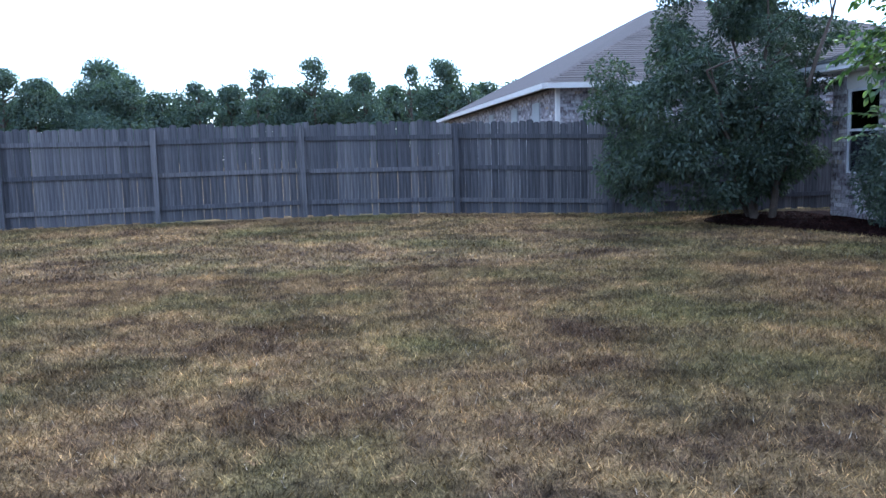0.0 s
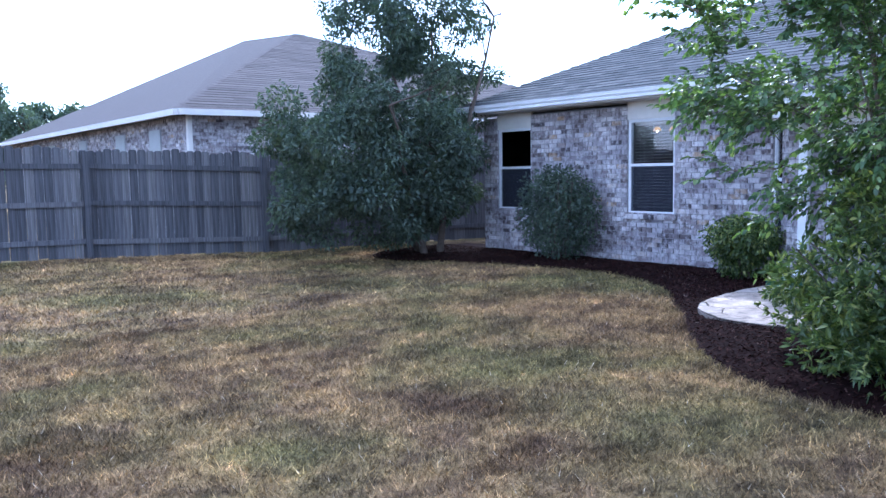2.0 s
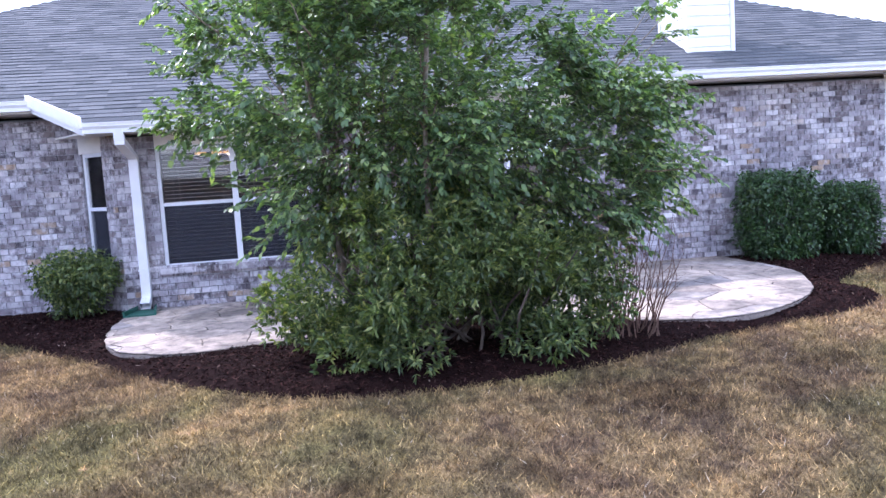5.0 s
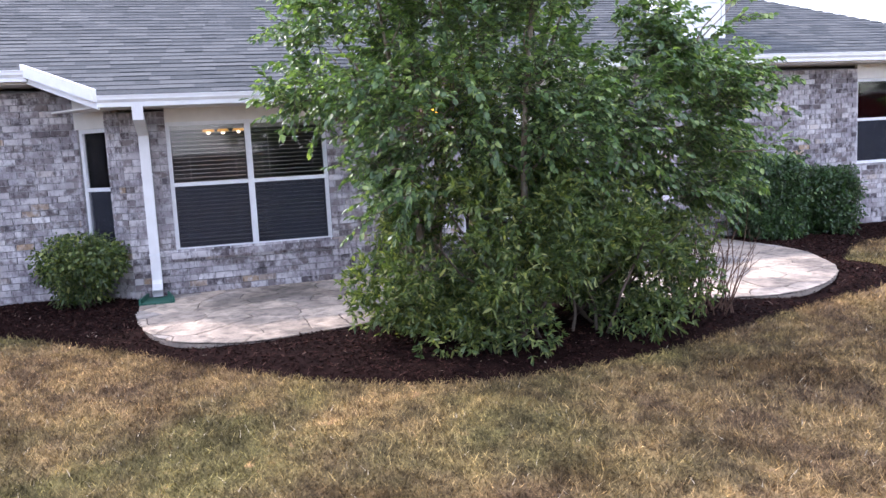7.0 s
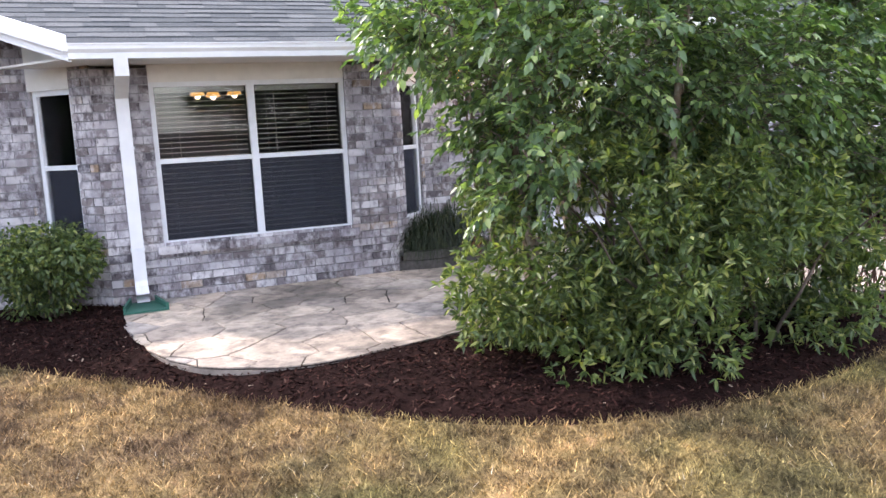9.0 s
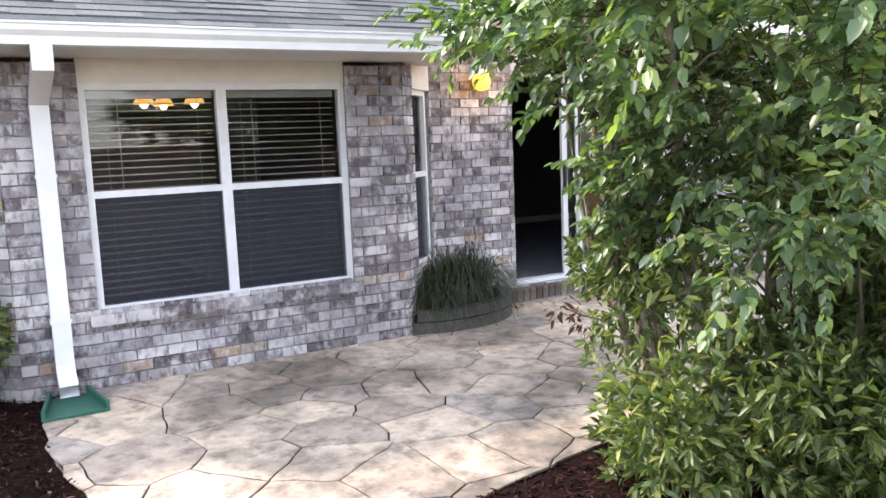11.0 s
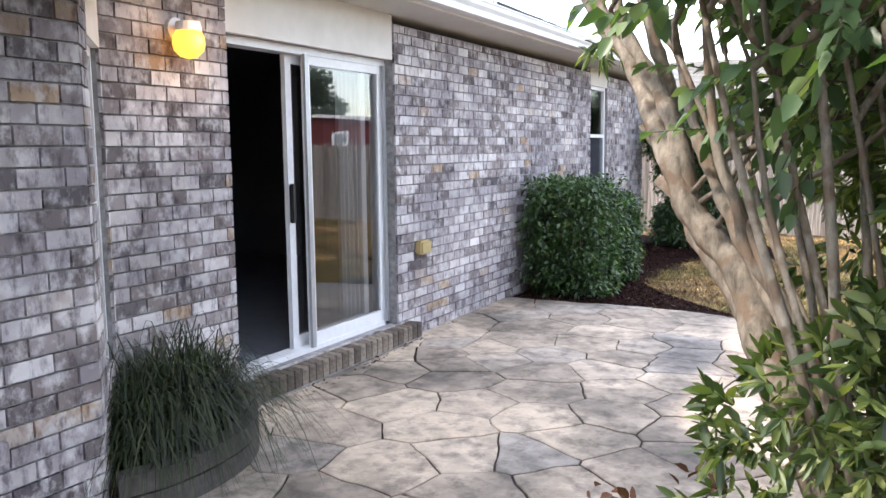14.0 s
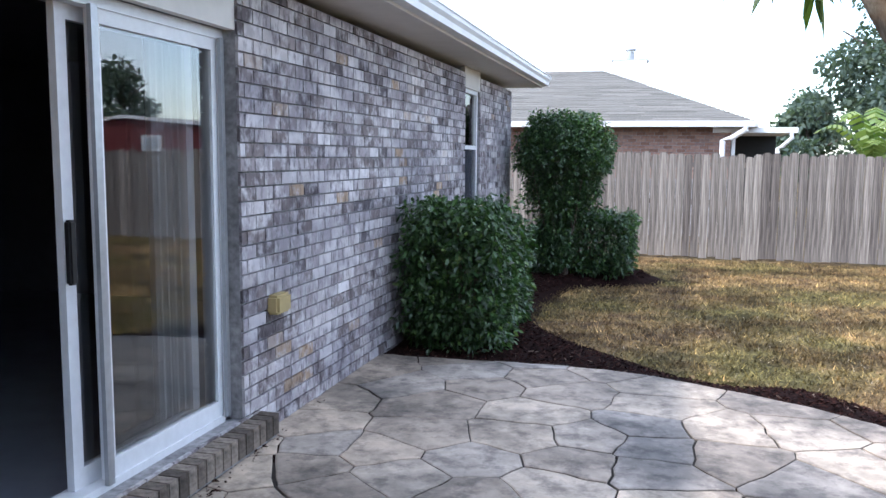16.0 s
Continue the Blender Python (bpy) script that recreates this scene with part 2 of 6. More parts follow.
# Paler and bluer green: the distance haze is put into the leaf colour.
M_LEAF_HAZE = leafy("haze_tinted_leaves", [(0, (0.07, 0.105, 0.10)), (0.7, (0.105, 0.145, 0.13)), (1, (0.15, 0.19, 0.15))], rough=0.8)
M_LEAF_DEAD = leafy("dry_leaves", [(0, (0.05, 0.02, 0.015)), (1, (0.13, 0.06, 0.04))], rough=0.8)
M_GRASSTUFT = leafy("strap_leaves", [(0, (0.010, 0.018, 0.009)), (0.8, (0.024, 0.040, 0.018)), (1, (0.09, 0.10, 0.05))], rough=0.5)


def lawn_colour(nt, coord="Object"):
    """Dormant lawn: straw, brown and green drifts at three sizes."""
    big = noise_tex(nt, 0.45, 4, 0.6)
    mid = noise_tex(nt, 1.7, 6, 0.7, (1.0, 1.3, 1))
    small = noise_tex(nt, 7.0, 5, 0.7)
    fine = noise_tex(nt, 34, 5, 0.75)
    straw = ramp(nt, fine, [(0.35, (0.13, 0.088, 0.046)), (0.62, (0.52, 0.385, 0.205))])
    green = ramp(nt, fine, [(0.35, (0.05, 0.055, 0.024)), (0.62, (0.25, 0.245, 0.105))])
    brown = ramp(nt, fine, [(0.35, (0.07, 0.046, 0.034)), (0.62, (0.30, 0.215, 0.135))])
    pink = ramp(nt, fine, [(0.35, (0.22, 0.13, 0.075)), (0.62, (0.56, 0.39, 0.235))])
    c = mix(nt, "MIX", ramp(nt, mid, [(0.42, (0, 0, 0)), (0.58, (1, 1, 1))]), brown, straw)
    c = mix(nt, "MIX", ramp(nt, big, [(0.45, (0, 0, 0)), (0.62, (0.75, 0.75, 0.75))]), c, green)
    c = mix(nt, "MIX", ramp(nt, mix(nt, "MULTIPLY", 1.0, small, mid), [(0.33, (0, 0, 0)), (0.40, (0.9, 0.9, 0.9))]), c, pink)
    c = mix(nt, "MULTIPLY", 1.0, c, ramp(nt, small, [(0.38, (0.50, 0.48, 0.48)), (0.58, (1.2, 1.18, 1.15))]))
    worn = noise_tex(nt, 0.95, 5, 0.62, (0.8, 1.25, 1))
    c = mix(nt, "MULTIPLY", 1.0, c, ramp(nt, worn, [(0.36, (0.50, 0.45, 0.41)), (0.47, (0.88, 0.85, 0.80)), (0.62, (1.27, 1.20, 1.06))]))
    return c, fine


M_LAWN, _nt, _b = material("lawn_ground", 0.95, 0, 0.1)
_c, _f = lawn_colour(_nt)
_nt.links.new(mix(_nt, "MULTIPLY", 1.0, _c, (0.72, 0.72, 0.72)), _b.inputs["Base Color"])
bump(_nt, _b, _f, 0.9, 0.03)
M_BLADE, _nt, _b = material("grass_blades", 0.8, 0, 0.15)
_c, _f = lawn_colour(_nt)
_r = _nt.nodes.new("ShaderNodeNewGeometry").outputs["Random Per Island"]
_c = mix(_nt, "MULTIPLY", 1.0, _c, ramp(_nt, _r, [(0, (0.45, 0.45, 0.42)), (0.6, (1.1, 1.08, 1.0)), (0.93, (1.45, 1.4, 1.3)), (1, (2.8, 2.6, 2.2))]))
_nt.links.new(_c, _b.inputs["Base Color"])


def glass(name, tint=(1, 1, 1), through_=0.85, ior=1.75):
    m, nt, b = material(name, 0.0)
    nt.nodes.remove(b)
    tr = add(nt, "ShaderNodeBsdfTransparent")
    tr.inputs["Color"].default_value = (*(t * through_ for t in tint), 1)
    gl = add(nt, "ShaderNodeBsdfGlossy", Roughness=0.01)
    fr = add(nt, "ShaderNodeFresnel", IOR=ior)
    ms = nt.nodes.new("ShaderNodeMixShader")
    nt.links.new(fr.outputs[0], ms.inputs["Fac"])
    nt.links.new(tr.outputs[0], ms.inputs[1])
    nt.links.new(gl.outputs[0], ms.inputs[2])
    nt.links.new(ms.outputs[0], nt.nodes["Material Output"].inputs["Surface"])
    return m


M_GLASS = glass("window_glass", (1, 1, 1), 0.9, 1.46)
M_DOORGLASS = glass("door_glass", (0.95, 0.98, 1.0), 0.92, 2.5)
M_SCREEN, _nt, _b = material("insect_screen", 0.9)
_b.inputs["Base Color"].default_value = (0.05, 0.055, 0.075, 1)
_t = add(_nt, "ShaderNodeBsdfTransparent")
_m = _nt.nodes.new("ShaderNodeMixShader")
_m.inputs["Fac"].default_value = 0.30
_nt.links.new(_t.outputs[0], _m.inputs[1])
_nt.links.new(_b.outputs[0], _m.inputs[2])
_nt.links.new(_m.outputs[0], _nt.nodes["Material Output"].inputs["Surface"])


def glow(name, color, strength):
    m, nt, b = material(name, 0.3)
    b.inputs["Base Color"].default_value = (*color, 1)
    b.inputs["Emission Color"].default_value = (*color, 1)
    b.inputs["Emission Strength"].default_value = strength
    return m


M_LAMP = glow("lit_amber_glass", (1.0, 0.43, 0.06), 1.15)
M_BULB = glow("lit_shade", (0.9, 0.50, 0.14), 0.55)
M_WARMBULB = glow("lit_bulb", (1.0, 0.88, 0.62), 3.0)


# ---- mesh helpers ----
class Soup:
    """Gathers quads and triangles in lists and makes one mesh of them."""

    def __init__(self):
        self.v, self.f = [], []

    def poly(self, pts):
        n = len(self.v)
        self.v += [tuple(p) for p in pts]
        self.f.append(tuple(range(n, n + len(pts))))

    def box(self, x0, y0, z0, x1, y1, z1, m=None):
        c = [Vector(p) for p in ((x0, y0, z0), (x1, y0, z0), (x1, y1, z0), (x0, y1, z0), (x0, y0, z1), (x1, y0, z1), (x1, y1, z1), (x0, y1, z1))]
        if m:
            c = [m @ p for p in c]
        n = len(self.v)
        self.v += [tuple(p) for p in c]
        self.f += [(n, n + 3, n + 2, n + 1), (n + 4, n + 5, n + 6, n + 7), (n, n + 1, n + 5, n + 4), (n + 1, n + 2, n + 6, n + 5), (n + 2, n + 3, n + 7, n + 6), (n + 3, n, n + 4, n + 7)]

    def prism(self, pts, z0, z1):
        n, k = len(self.v), len(pts)
        self.v += [(p[0], p[1], z0) for p in pts] + [(p[0], p[1], z1) for p in pts]
        self.f += [tuple(reversed(range(n, n + k))), tuple(range(n + k, n + 2 * k))]
        self.f += [(n + i, n + (i + 1) % k, n + k + (i + 1) % k, n + k + i) for i in range(k)]

    def tube(self, path, radii, sides=8, cap=True):
        n = len(self.v)
        path = [Vector(p) for p in path]
        side = None
        for i, p in enumerate(path):
            d = (path[min(i + 1, len(path) - 1)] - path[max(i - 1, 0)]).normalized()
            side = (side - side.dot(d) * d).normalized() if side and (side - side.dot(d) * d).length > 1e-4 else d.orthogonal().normalized()
            up = d.cross(side)
            for k in range(sides):
                a = 2 * math.pi * k / sides
                self.v.append(tuple(p + radii[i] * (math.cos(a) * side + math.sin(a) * up)))
        for i in range(len(path) - 1):
            for k in range(sides):
                a, b = n + i * sides + k, n + i * sides + (k + 1) % sides
                self.f.append((a, b, b + sides, a + sides))
        if cap:
            self.f.append(tuple(reversed(range(n, n + sides))))
            self.f.append(tuple(range(n + (len(path) - 1) * sides, n + len(path) * sides)))

    def mesh(self, name, mat, smooth=False):
        me = bpy.data.meshes.new(name)
        me.from_pydata(self.v, [], self.f)
        me.materials.append(mat)
        if smooth:
            me.polygons.foreach_set("use_smooth", [True] * len(me.polygons))
        me.update()
        return me

    def put(self, name, mat, parent=None, label="", smooth=False, at=None):
        ob = new(name, self.mesh(name, mat, smooth))
        if parent:
            ob.parent = parent
        if at:
            ob.location = at
        if label:
            ob["label"] = label
        return ob


def thing(name, label, category, group="", at=(0, 0, 0)):
    ob = new(name)
    ob.empty_display_size = 0.1
    ob.location = at
    return tagged(ob, label, category, group)


def structure(ob, label="", category=""):
    return tagged(ob, label, category, kind="structure")


def bevel_box(x0, y0, z0, x1, y1, z1, r=0.01, seg=2):
    bm = bmesh.new()
    bmesh.ops.create_cube(bm, size=1)
    for v in bm.verts:
        v.co = Vector(((x0 + x1) / 2 + v.co.x * (x1 - x0), (y0 + y1) / 2 + v.co.y * (y1 - y0), (z0 + z1) / 2 + v.co.z * (z1 - z0)))
    bmesh.ops.bevel(bm, geom=bm.edges[:], offset=r, segments=seg, affect="EDGES")
    return bm


def put_bm(bm, name, mat, parent=None, label="", smooth=False):
    me = bpy.data.meshes.new(name)
    bm.to_mesh(me)
    bm.free()
    me.materials.append(mat)
    if smooth:
        me.polygons.foreach_set("use_smooth", [True] * len(me.polygons))
    ob = new(name, me)
    if parent:
        ob.parent = parent
    if label:
        ob["label"] = label
    return ob


# ---- the plan ----
XW = 9.07                      # west face of the house
XF = 8.50                      # front of the bay
BAY = (4.83, 7.66)             # the bay's front, south to north
YS, YN = -5.90, 14.15          # the house's south and north ends
EAVE_X, EAVE_Z, PITCH = 8.65, 2.78, 0.45
BAYE_X = 7.85


def ground_z(x, y):
    """The lawn falls to the south and rises a little towards the north fence."""
    z = 0.0
    if y > 9:
        z += 0.02 * (y - 9) * (1.0 if x < 2 else max(0.15, 1 - (x - 2) / 5.0))
    if y < -1:
        z -= 0.012 * (-1 - y)
    return z


LAWN_EDGE = [(9.6, -7.6), (7.4, -6.9), (7.25, -6.1), (8.2, -5.4), (8.35, -3.4), (8.03, -2.3), (7.11, -1.2), (6.54, -0.75), (5.9, -0.75), (5.35, -0.1), (5.0, 0.9), (4.6, 2.0), (4.2, 2.95), (3.97, 3.7), (3.9, 4.6), (4.03, 5.36), (4.40, 5.97), (5.0, 6.6), (5.97, 7.4), (6.71, 8.05), (7.39, 8.65), (7.95, 9.5), (8.25, 10.5), (8.05, 11.9), (7.6, 13.2), (6.9, 14.2), (7.2, 15.3), (8.4, 15.7), (9.6, 15.6)]
PATIO = [(9.07, -0.55), (8.2, -0.6), (7.2, -0.58), (6.5, -0.3), (5.85, 0.07), (5.3, 0.65), (4.97, 1.4), (5.1, 2.15), (5.6, 2.9), (5.95, 3.6), (6.0, 4.3), (5.85, 4.9), (5.70, 5.65), (5.56, 6.3), (5.62, 6.75), (5.9, 7.17), (6.4, 7.43), (7.2, 7.58), (7.9, 7.6), (8.5, 7.45)]
PATIO_Z = 0.13


def inside(x, y, poly):
    c = False
    for i in range(len(poly)):
        (x0, y0), (x1, y1) = poly[i - 1], poly[i]
        if (y0 > y) != (y1 > y) and x < (x1 - x0) * (y - y0) / (y1 - y0) + x0:
            c = not c
    return c


def smooth_line(pts, n=6, closed=False):
    """Catmull-Rom through the points."""
    out = []
    m = len(pts)
    for i in range(m if closed else m - 1):
        p0, p1, p2, p3 = (Vector(pts[(i + k) % m if closed else min(max(i + k, 0), m - 1)]) for k in (-1, 0, 1, 2))
        for k in range(n):
            t = k / n
            out.append(tuple(0.5 * (2 * p1 + (p2 - p0) * t + (2 * p0 - 5 * p1 + 4 * p2 - p3) * t * t + (3 * p1 - p0 - 3 * p2 + p3) * t ** 3)))
    if not closed:
        out.append(tuple(pts[-1]))
    return out


EDGE_S = smooth_line(LAWN_EDGE, 6)
BED_POLY = EDGE_S + [(9.6, 15.6), (9.6, -7.6)]


# ---- ground ----
def build_ground():
    s = Soup()
    xs = [-900, -300, -100, -40] + [-25 + i * 1.0 for i in range(61)] + [60, 150, 400, 900]
    ys = [-900, -300, -100, -40] + [-25 + i * 1.0 for i in range(71)] + [70, 150, 400, 900]
    for y in ys:
        for x in xs:
            s.v.append((x, y, ground_z(max(-8, min(12, x)), max(-12, min(19, y)))))
    w = len(xs)
    for j in range(len(ys) - 1):
        for i in range(w - 1):
            a = j * w + i
            s.f.append((a, a + 1, a + 1 + w, a + w))
    structure(s.put("ground", M_LAWN), "dormant patchy straw and green lawn", "lawn")


def flat_poly(pts, z, name, mat, thick=0.0):
    bm = bmesh.new()
    vs = [bm.verts.new((p[0], p[1], z)) for p in pts]
    f = bm.faces.new(vs)
    bmesh.ops.triangulate(bm, faces=[f])
    if thick:
        r = bmesh.ops.extrude_face_region(bm, geom=bm.faces[:])
        for v in [g for g in r["geom"] if isinstance(g, bmesh.types.BMVert)]:
            v.co.z -= thick
    bmesh.ops.recalc_face_normals(bm, faces=bm.faces)
    return put_bm(bm, name, mat)


build_ground()
def bed_height(x, y):
    """For arrays: the mulch rises from the lawn edge to the patio and the wall, and dips under outside the edge."""
    d = np.full(x.shape, 9.0)
    for a, b in zip(EDGE_S[:-1], EDGE_S[1:]):
        ex, ey = b[0] - a[0], b[1] - a[1]
        t = np.clip(((x - a[0]) * ex + (y - a[1]) * ey) / (ex * ex + ey * ey + 1e-9), 0, 1)
        d = np.minimum(d, np.hypot(x - a[0] - t * ex, y - a[1] - t * ey))
    d = np.where(in_bed(x.ravel(), y.ravel()).reshape(x.shape), d, -d)
    z = 0.012 + 0.103 * (1 - np.exp(-np.maximum(d, 0) / 0.17)) + 0.35 * np.minimum(d, 0)
    return z + 0.008 * np.sin(x * 7.1 + y * 3) * np.sin(y * 6.3 - x * 2) * (d > 0.15)


def in_bed(x, y):
    """For arrays: whether the points lie in the mulch bed."""
    c = np.zeros(len(x), bool)
    for i in range(len(BED_POLY)):
        (x0, y0), (x1, y1) = BED_POLY[i - 1][:2], BED_POLY[i][:2]
        if y0 != y1:
            c ^= ((y0 > y) != (y1 > y)) & (x < (x1 - x0) * (y - y0) / (y1 - y0) + x0)
    return c


def build_mulch():
    step = 0.06
    gx, gy = np.arange(3.6, 9.58, step), np.arange(-7.6, 15.8, step)
    X, Y = np.meshgrid(gx, gy)
    Z = bed_height(X, Y)
    w = len(gx)
    v = np.stack([X.ravel(), Y.ravel(), Z.ravel()], 1)
    keep = []
    zz = Z
    for j in range(len(gy) - 1):
        for i in range(w - 1):
            if max(zz[j, i], zz[j, i + 1], zz[j + 1, i], zz[j + 1, i + 1]) > -0.06:
                k = j * w + i
                keep.append((k, k + 1, k + 1 + w, k + w))
    me = bpy.data.meshes.new("mulch_bed")
    me.from_pydata([tuple(p) for p in v], [], keep)
    me.materials.append(M_MULCHBED)
    me.update()
    structure(new("mulch_bed", me), "dark brown bark mulch planting bed", "mulch bed")


build_mulch()


def bark_chips(n, seed):
    rng = np.random.default_rng(seed)
    x, y = rng.uniform(3.8, 9.0, n * 2), rng.uniform(-7.4, 15.4, n * 2)
    k = in_bed(x, y)
    x, y = x[k][:n], y[k][:n]
    z = bed_height(x, y)
    r = random.Random(seed)
    s = Soup()
    for a, b, c in zip(x, y, z):
        if c < 0.0 or inside(a, b, PATIO):
            continue
        l, w = r.uniform(0.35, 1.3) * 0.021, r.uniform(0.12, 0.35) * 0.021
        m = pose(a, b, c + r.uniform(0.002, 0.014), r.uniform(-35, 35), r.uniform(-35, 35), r.uniform(0, 360))
        s.poly([m @ Vector(p) for p in ((-l, -w * 0.6, 0), (l * 0.9, -w, 0), (l, w * 0.7, 0.003), (-l * 0.8, w, 0.003))])
    tagged(s.put("bark_chips", M_MULCH), "scattered dark bark chips on the mulch bed", "bark chips", kind="stuff")


bark_chips(95000, 3)

edging = Soup()
for a, b in zip(EDGE_S[:-1], EDGE_S[1:]):
    a, b = Vector((*a[:2], 0)), Vector((*b[:2], 0))
    d = (b - a).normalized()
    q = Vector((-d.y, d.x, 0)) * 0.008
    z0 = -0.03
    z1 = 0.007
    pts = [a - q, b - q, b + q, a + q]
    edging.prism([(p.x, p.y) for p in pts], z0, z1)
structure(edging.put("bed_edging", M_CONC), "thin weathered edging strip between lawn and mulch", "lawn edging")


def blades(name, n, box, seed, hmin, hmax, wide, mat, test, label, category):
    rng = np.random.default_rng(seed)
    xs, ys = rng.uniform(box[0], box[1], n), rng.uniform(box[2], box[3], n)
    keep = test(xs, ys)
    xs, ys = xs[keep], ys[keep]
    n = len(xs)
    zs = np.where(ys > 9, 0.02 * (ys - 9) * np.where(xs < 2, 1.0, np.maximum(0.15, 1 - (xs - 2) / 5.0)), 0.0) - np.where(ys < -1, 0.012 * (-1 - ys), 0.0)
    h = rng.uniform(hmin, hmax, n)
    a, lean, la = rng.uniform(0, 2 * np.pi, n), rng.uniform(0.3, 1.6, n) * h, rng.uniform(0, 2 * np.pi, n)
    co = np.empty((n, 3, 3))
    co[:, 0] = np.stack([xs - wide * np.cos(a), ys - wide * np.sin(a), zs - 0.003], 1)
    co[:, 1] = np.stack([xs + wide * np.cos(a), ys + wide * np.sin(a), zs - 0.003], 1)
    co[:, 2] = np.stack([xs + lean * np.cos(la), ys + lean * np.sin(la), zs + h], 1)
    me = bpy.data.meshes.new(name)
    me.vertices.add(3 * n)
    me.vertices.foreach_set("co", co.ravel())
    me.loops.add(3 * n)
    me.loops.foreach_set("vertex_index", np.arange(3 * n, dtype=np.int32))
    me.polygons.add(n)
    me.polygons.foreach_set("loop_start", np.arange(0, 3 * n, 3, dtype=np.int32))
    me.update(calc_edges=True)
    me.materials.append(mat)
    return tagged(new(name, me), label, category, kind="stuff")


def on_lawn(x, y):
    return ~in_bed(x, y) & (x < 9.0)


def outer_lawn(x, y):
    return on_lawn(x, y) & ~((x > -5) & (x < 6.5) & (y > 0.6) & (y < 10.5))


blades("grass_blades", 470000, (-5, 6.5, 0.6, 10.5), 11, 0.014, 0.055, 0.0034, M_BLADE, on_lawn, "short dormant straw and green grass blades of the lawn", "grass")
blades("grass_blades", 430000, (-9, 9.0, -9.5, 17.5), 12, 0.02, 0.06, 0.0065, M_BLADE, outer_lawn, "short dormant grass blades of the outer lawn", "grass")
blades("dry_straws", 5000, (-5, 8.0, -4, 10.5), 13, 0.02, 0.045, 0.0035, plain("dry_straw", (0.62, 0.52, 0.38), 0.8), on_lawn, "scattered pale dry straws on the lawn", "dry grass")


# ---- house ----
BL, BH = 0.203, 0.077   # brick module


def bricks_for(length, z0, z1, holes, seed):
    """Boxes (a0, a1, z0, z1) of a running bond along a wall, cut round the holes."""
    rng = random.Random(seed)
    out = []
    rows = int(math.ceil((z1 - z0) / BH))
    for r in range(rows):
        za, zb = z0 + r * BH, min(z0 + (r + 1) * BH, z1) - 0.010
        if zb - za < 0.02:
            continue
        a = -(BL / 2 if r % 2 else 0)
        while a < length:
            segs = [(max(a, 0.0), min(a + BL - 0.010, length))]
            for h0, h1, hz0, hz1 in holes:
                if hz0 < (za + zb) / 2 < hz1:
                    cut = []
                    for s0, s1 in segs:
                        if s1 <= h0 or s0 >= h1:
                            cut.append((s0, s1))
                        else:
                            if s0 < h0:
                                cut.append((s0, h0))
                            if s1 > h1:
                                cut.append((h1, s1))
                    segs = cut
            for s0, s1 in segs:
                if s1 - s0 > 0.02:
                    out.append((s0, s1, za, zb, rng.uniform(0, 0.004)))
            a += BL
    return out


PIECES = []  # walls whose bricks are laid at the end of the file


def brick_wall(name, p, q, z0, z1, holes, near, seed, label, mat_single, mat_joined, thick=0.20):
    """A wall from p to q (plan points), its brick face on the right hand side; holes are (a0, a1, z0, z1)."""
    p, q = Vector((*p, 0)), Vector((*q, 0))
    d = (q - p)
    length = d.length
    d.normalize()
    m = Matrix(((d.x, -d.y, 0, p.x), (d.y, d.x, 0, p.y), (0, 0, 1, 0), (0, 0, 0, 1)))
    s = Soup()
    cuts_a = sorted({0.0, length, *(min(max(h[k], 0), length) for h in holes for k in (0, 1))})
    cuts_z = sorted({z0, z1, *(min(max(h[k], z0), z1) for h in holes for k in (2, 3))})
    for a0, a1 in zip(cuts_a[:-1], cuts_a[1:]):
        for b0, b1 in zip(cuts_z[:-1], cuts_z[1:]):
            ma, mz = (a0 + a1) / 2, (b0 + b1) / 2
            if not any(h[0] < ma < h[1] and h[2] < mz < h[3] for h in holes) and a1 > a0 and b1 > b0:
                s.box(a0, 0.008, b0, a1, thick, b1, m)
    wall = structure(s.put(name, M_MORTAR), label, "wall")
    PIECES.append((wall, m, bricks_for(length, z0, z1, holes, seed), near, mat_single, mat_joined))
    return wall, m


DOOR = (1.58, 3.40, 0.27, 2.31)
SWIN = (-3.98, -3.24, 1.08, 2.42)
NWIN = (9.79, 10.69, 0.87, 2.36)
FWIN = (12.87, 13.77, 0.87, 2.36)
BWIN = (5.31, 7.17, 0.63, 2.15)
SOF = 2.58
# Walls run so that their brick face looks west (north to south along the house).
yy = lambda y0, top: top - y0
brick_wall("wall_north", (XW, YN), (XW, 8.23), -0.1, SOF, [(YN - FWIN[1], YN - FWIN[0], FWIN[2], SOF), (YN - NWIN[1], YN - NWIN[0], NWIN[2], SOF)], lambda a, z: a > 2.6, 1, "multi-tone grey and cream brick wall north of the bay", M_BRICK, M_BRICKJ)
A_LEN = math.hypot(XW - XF, 0.57)
AW = (0.07, 0.56, 0.64, SOF)
brick_wall("wall_bay_north", (XW, 8.23), (XF, BAY[1]), -0.1, SOF, [AW], lambda a, z: True, 2, "angled brick wall of the bay with a narrow window", M_BRICK, M_BRICKJ)
brick_wall("wall_bay", (XF, BAY[1]), (XF, BAY[0]), -0.1, SOF - 0.3, [(BAY[1] - BWIN[1], BAY[1] - BWIN[0], BWIN[2], SOF)], lambda a, z: True, 3, "multi-tone grey and cream brick front of the bay", M_BRICK, M_BRICKJ)
brick_wall("wall_bay_south", (XF, BAY[0]), (XW, 4.26), -0.1, SOF, [(A_LEN - AW[1], A_LEN - AW[0], AW[2], AW[3])], lambda a, z: True, 4, "angled brick wall of the bay beside the planter", M_BRICK, M_BRICKJ)
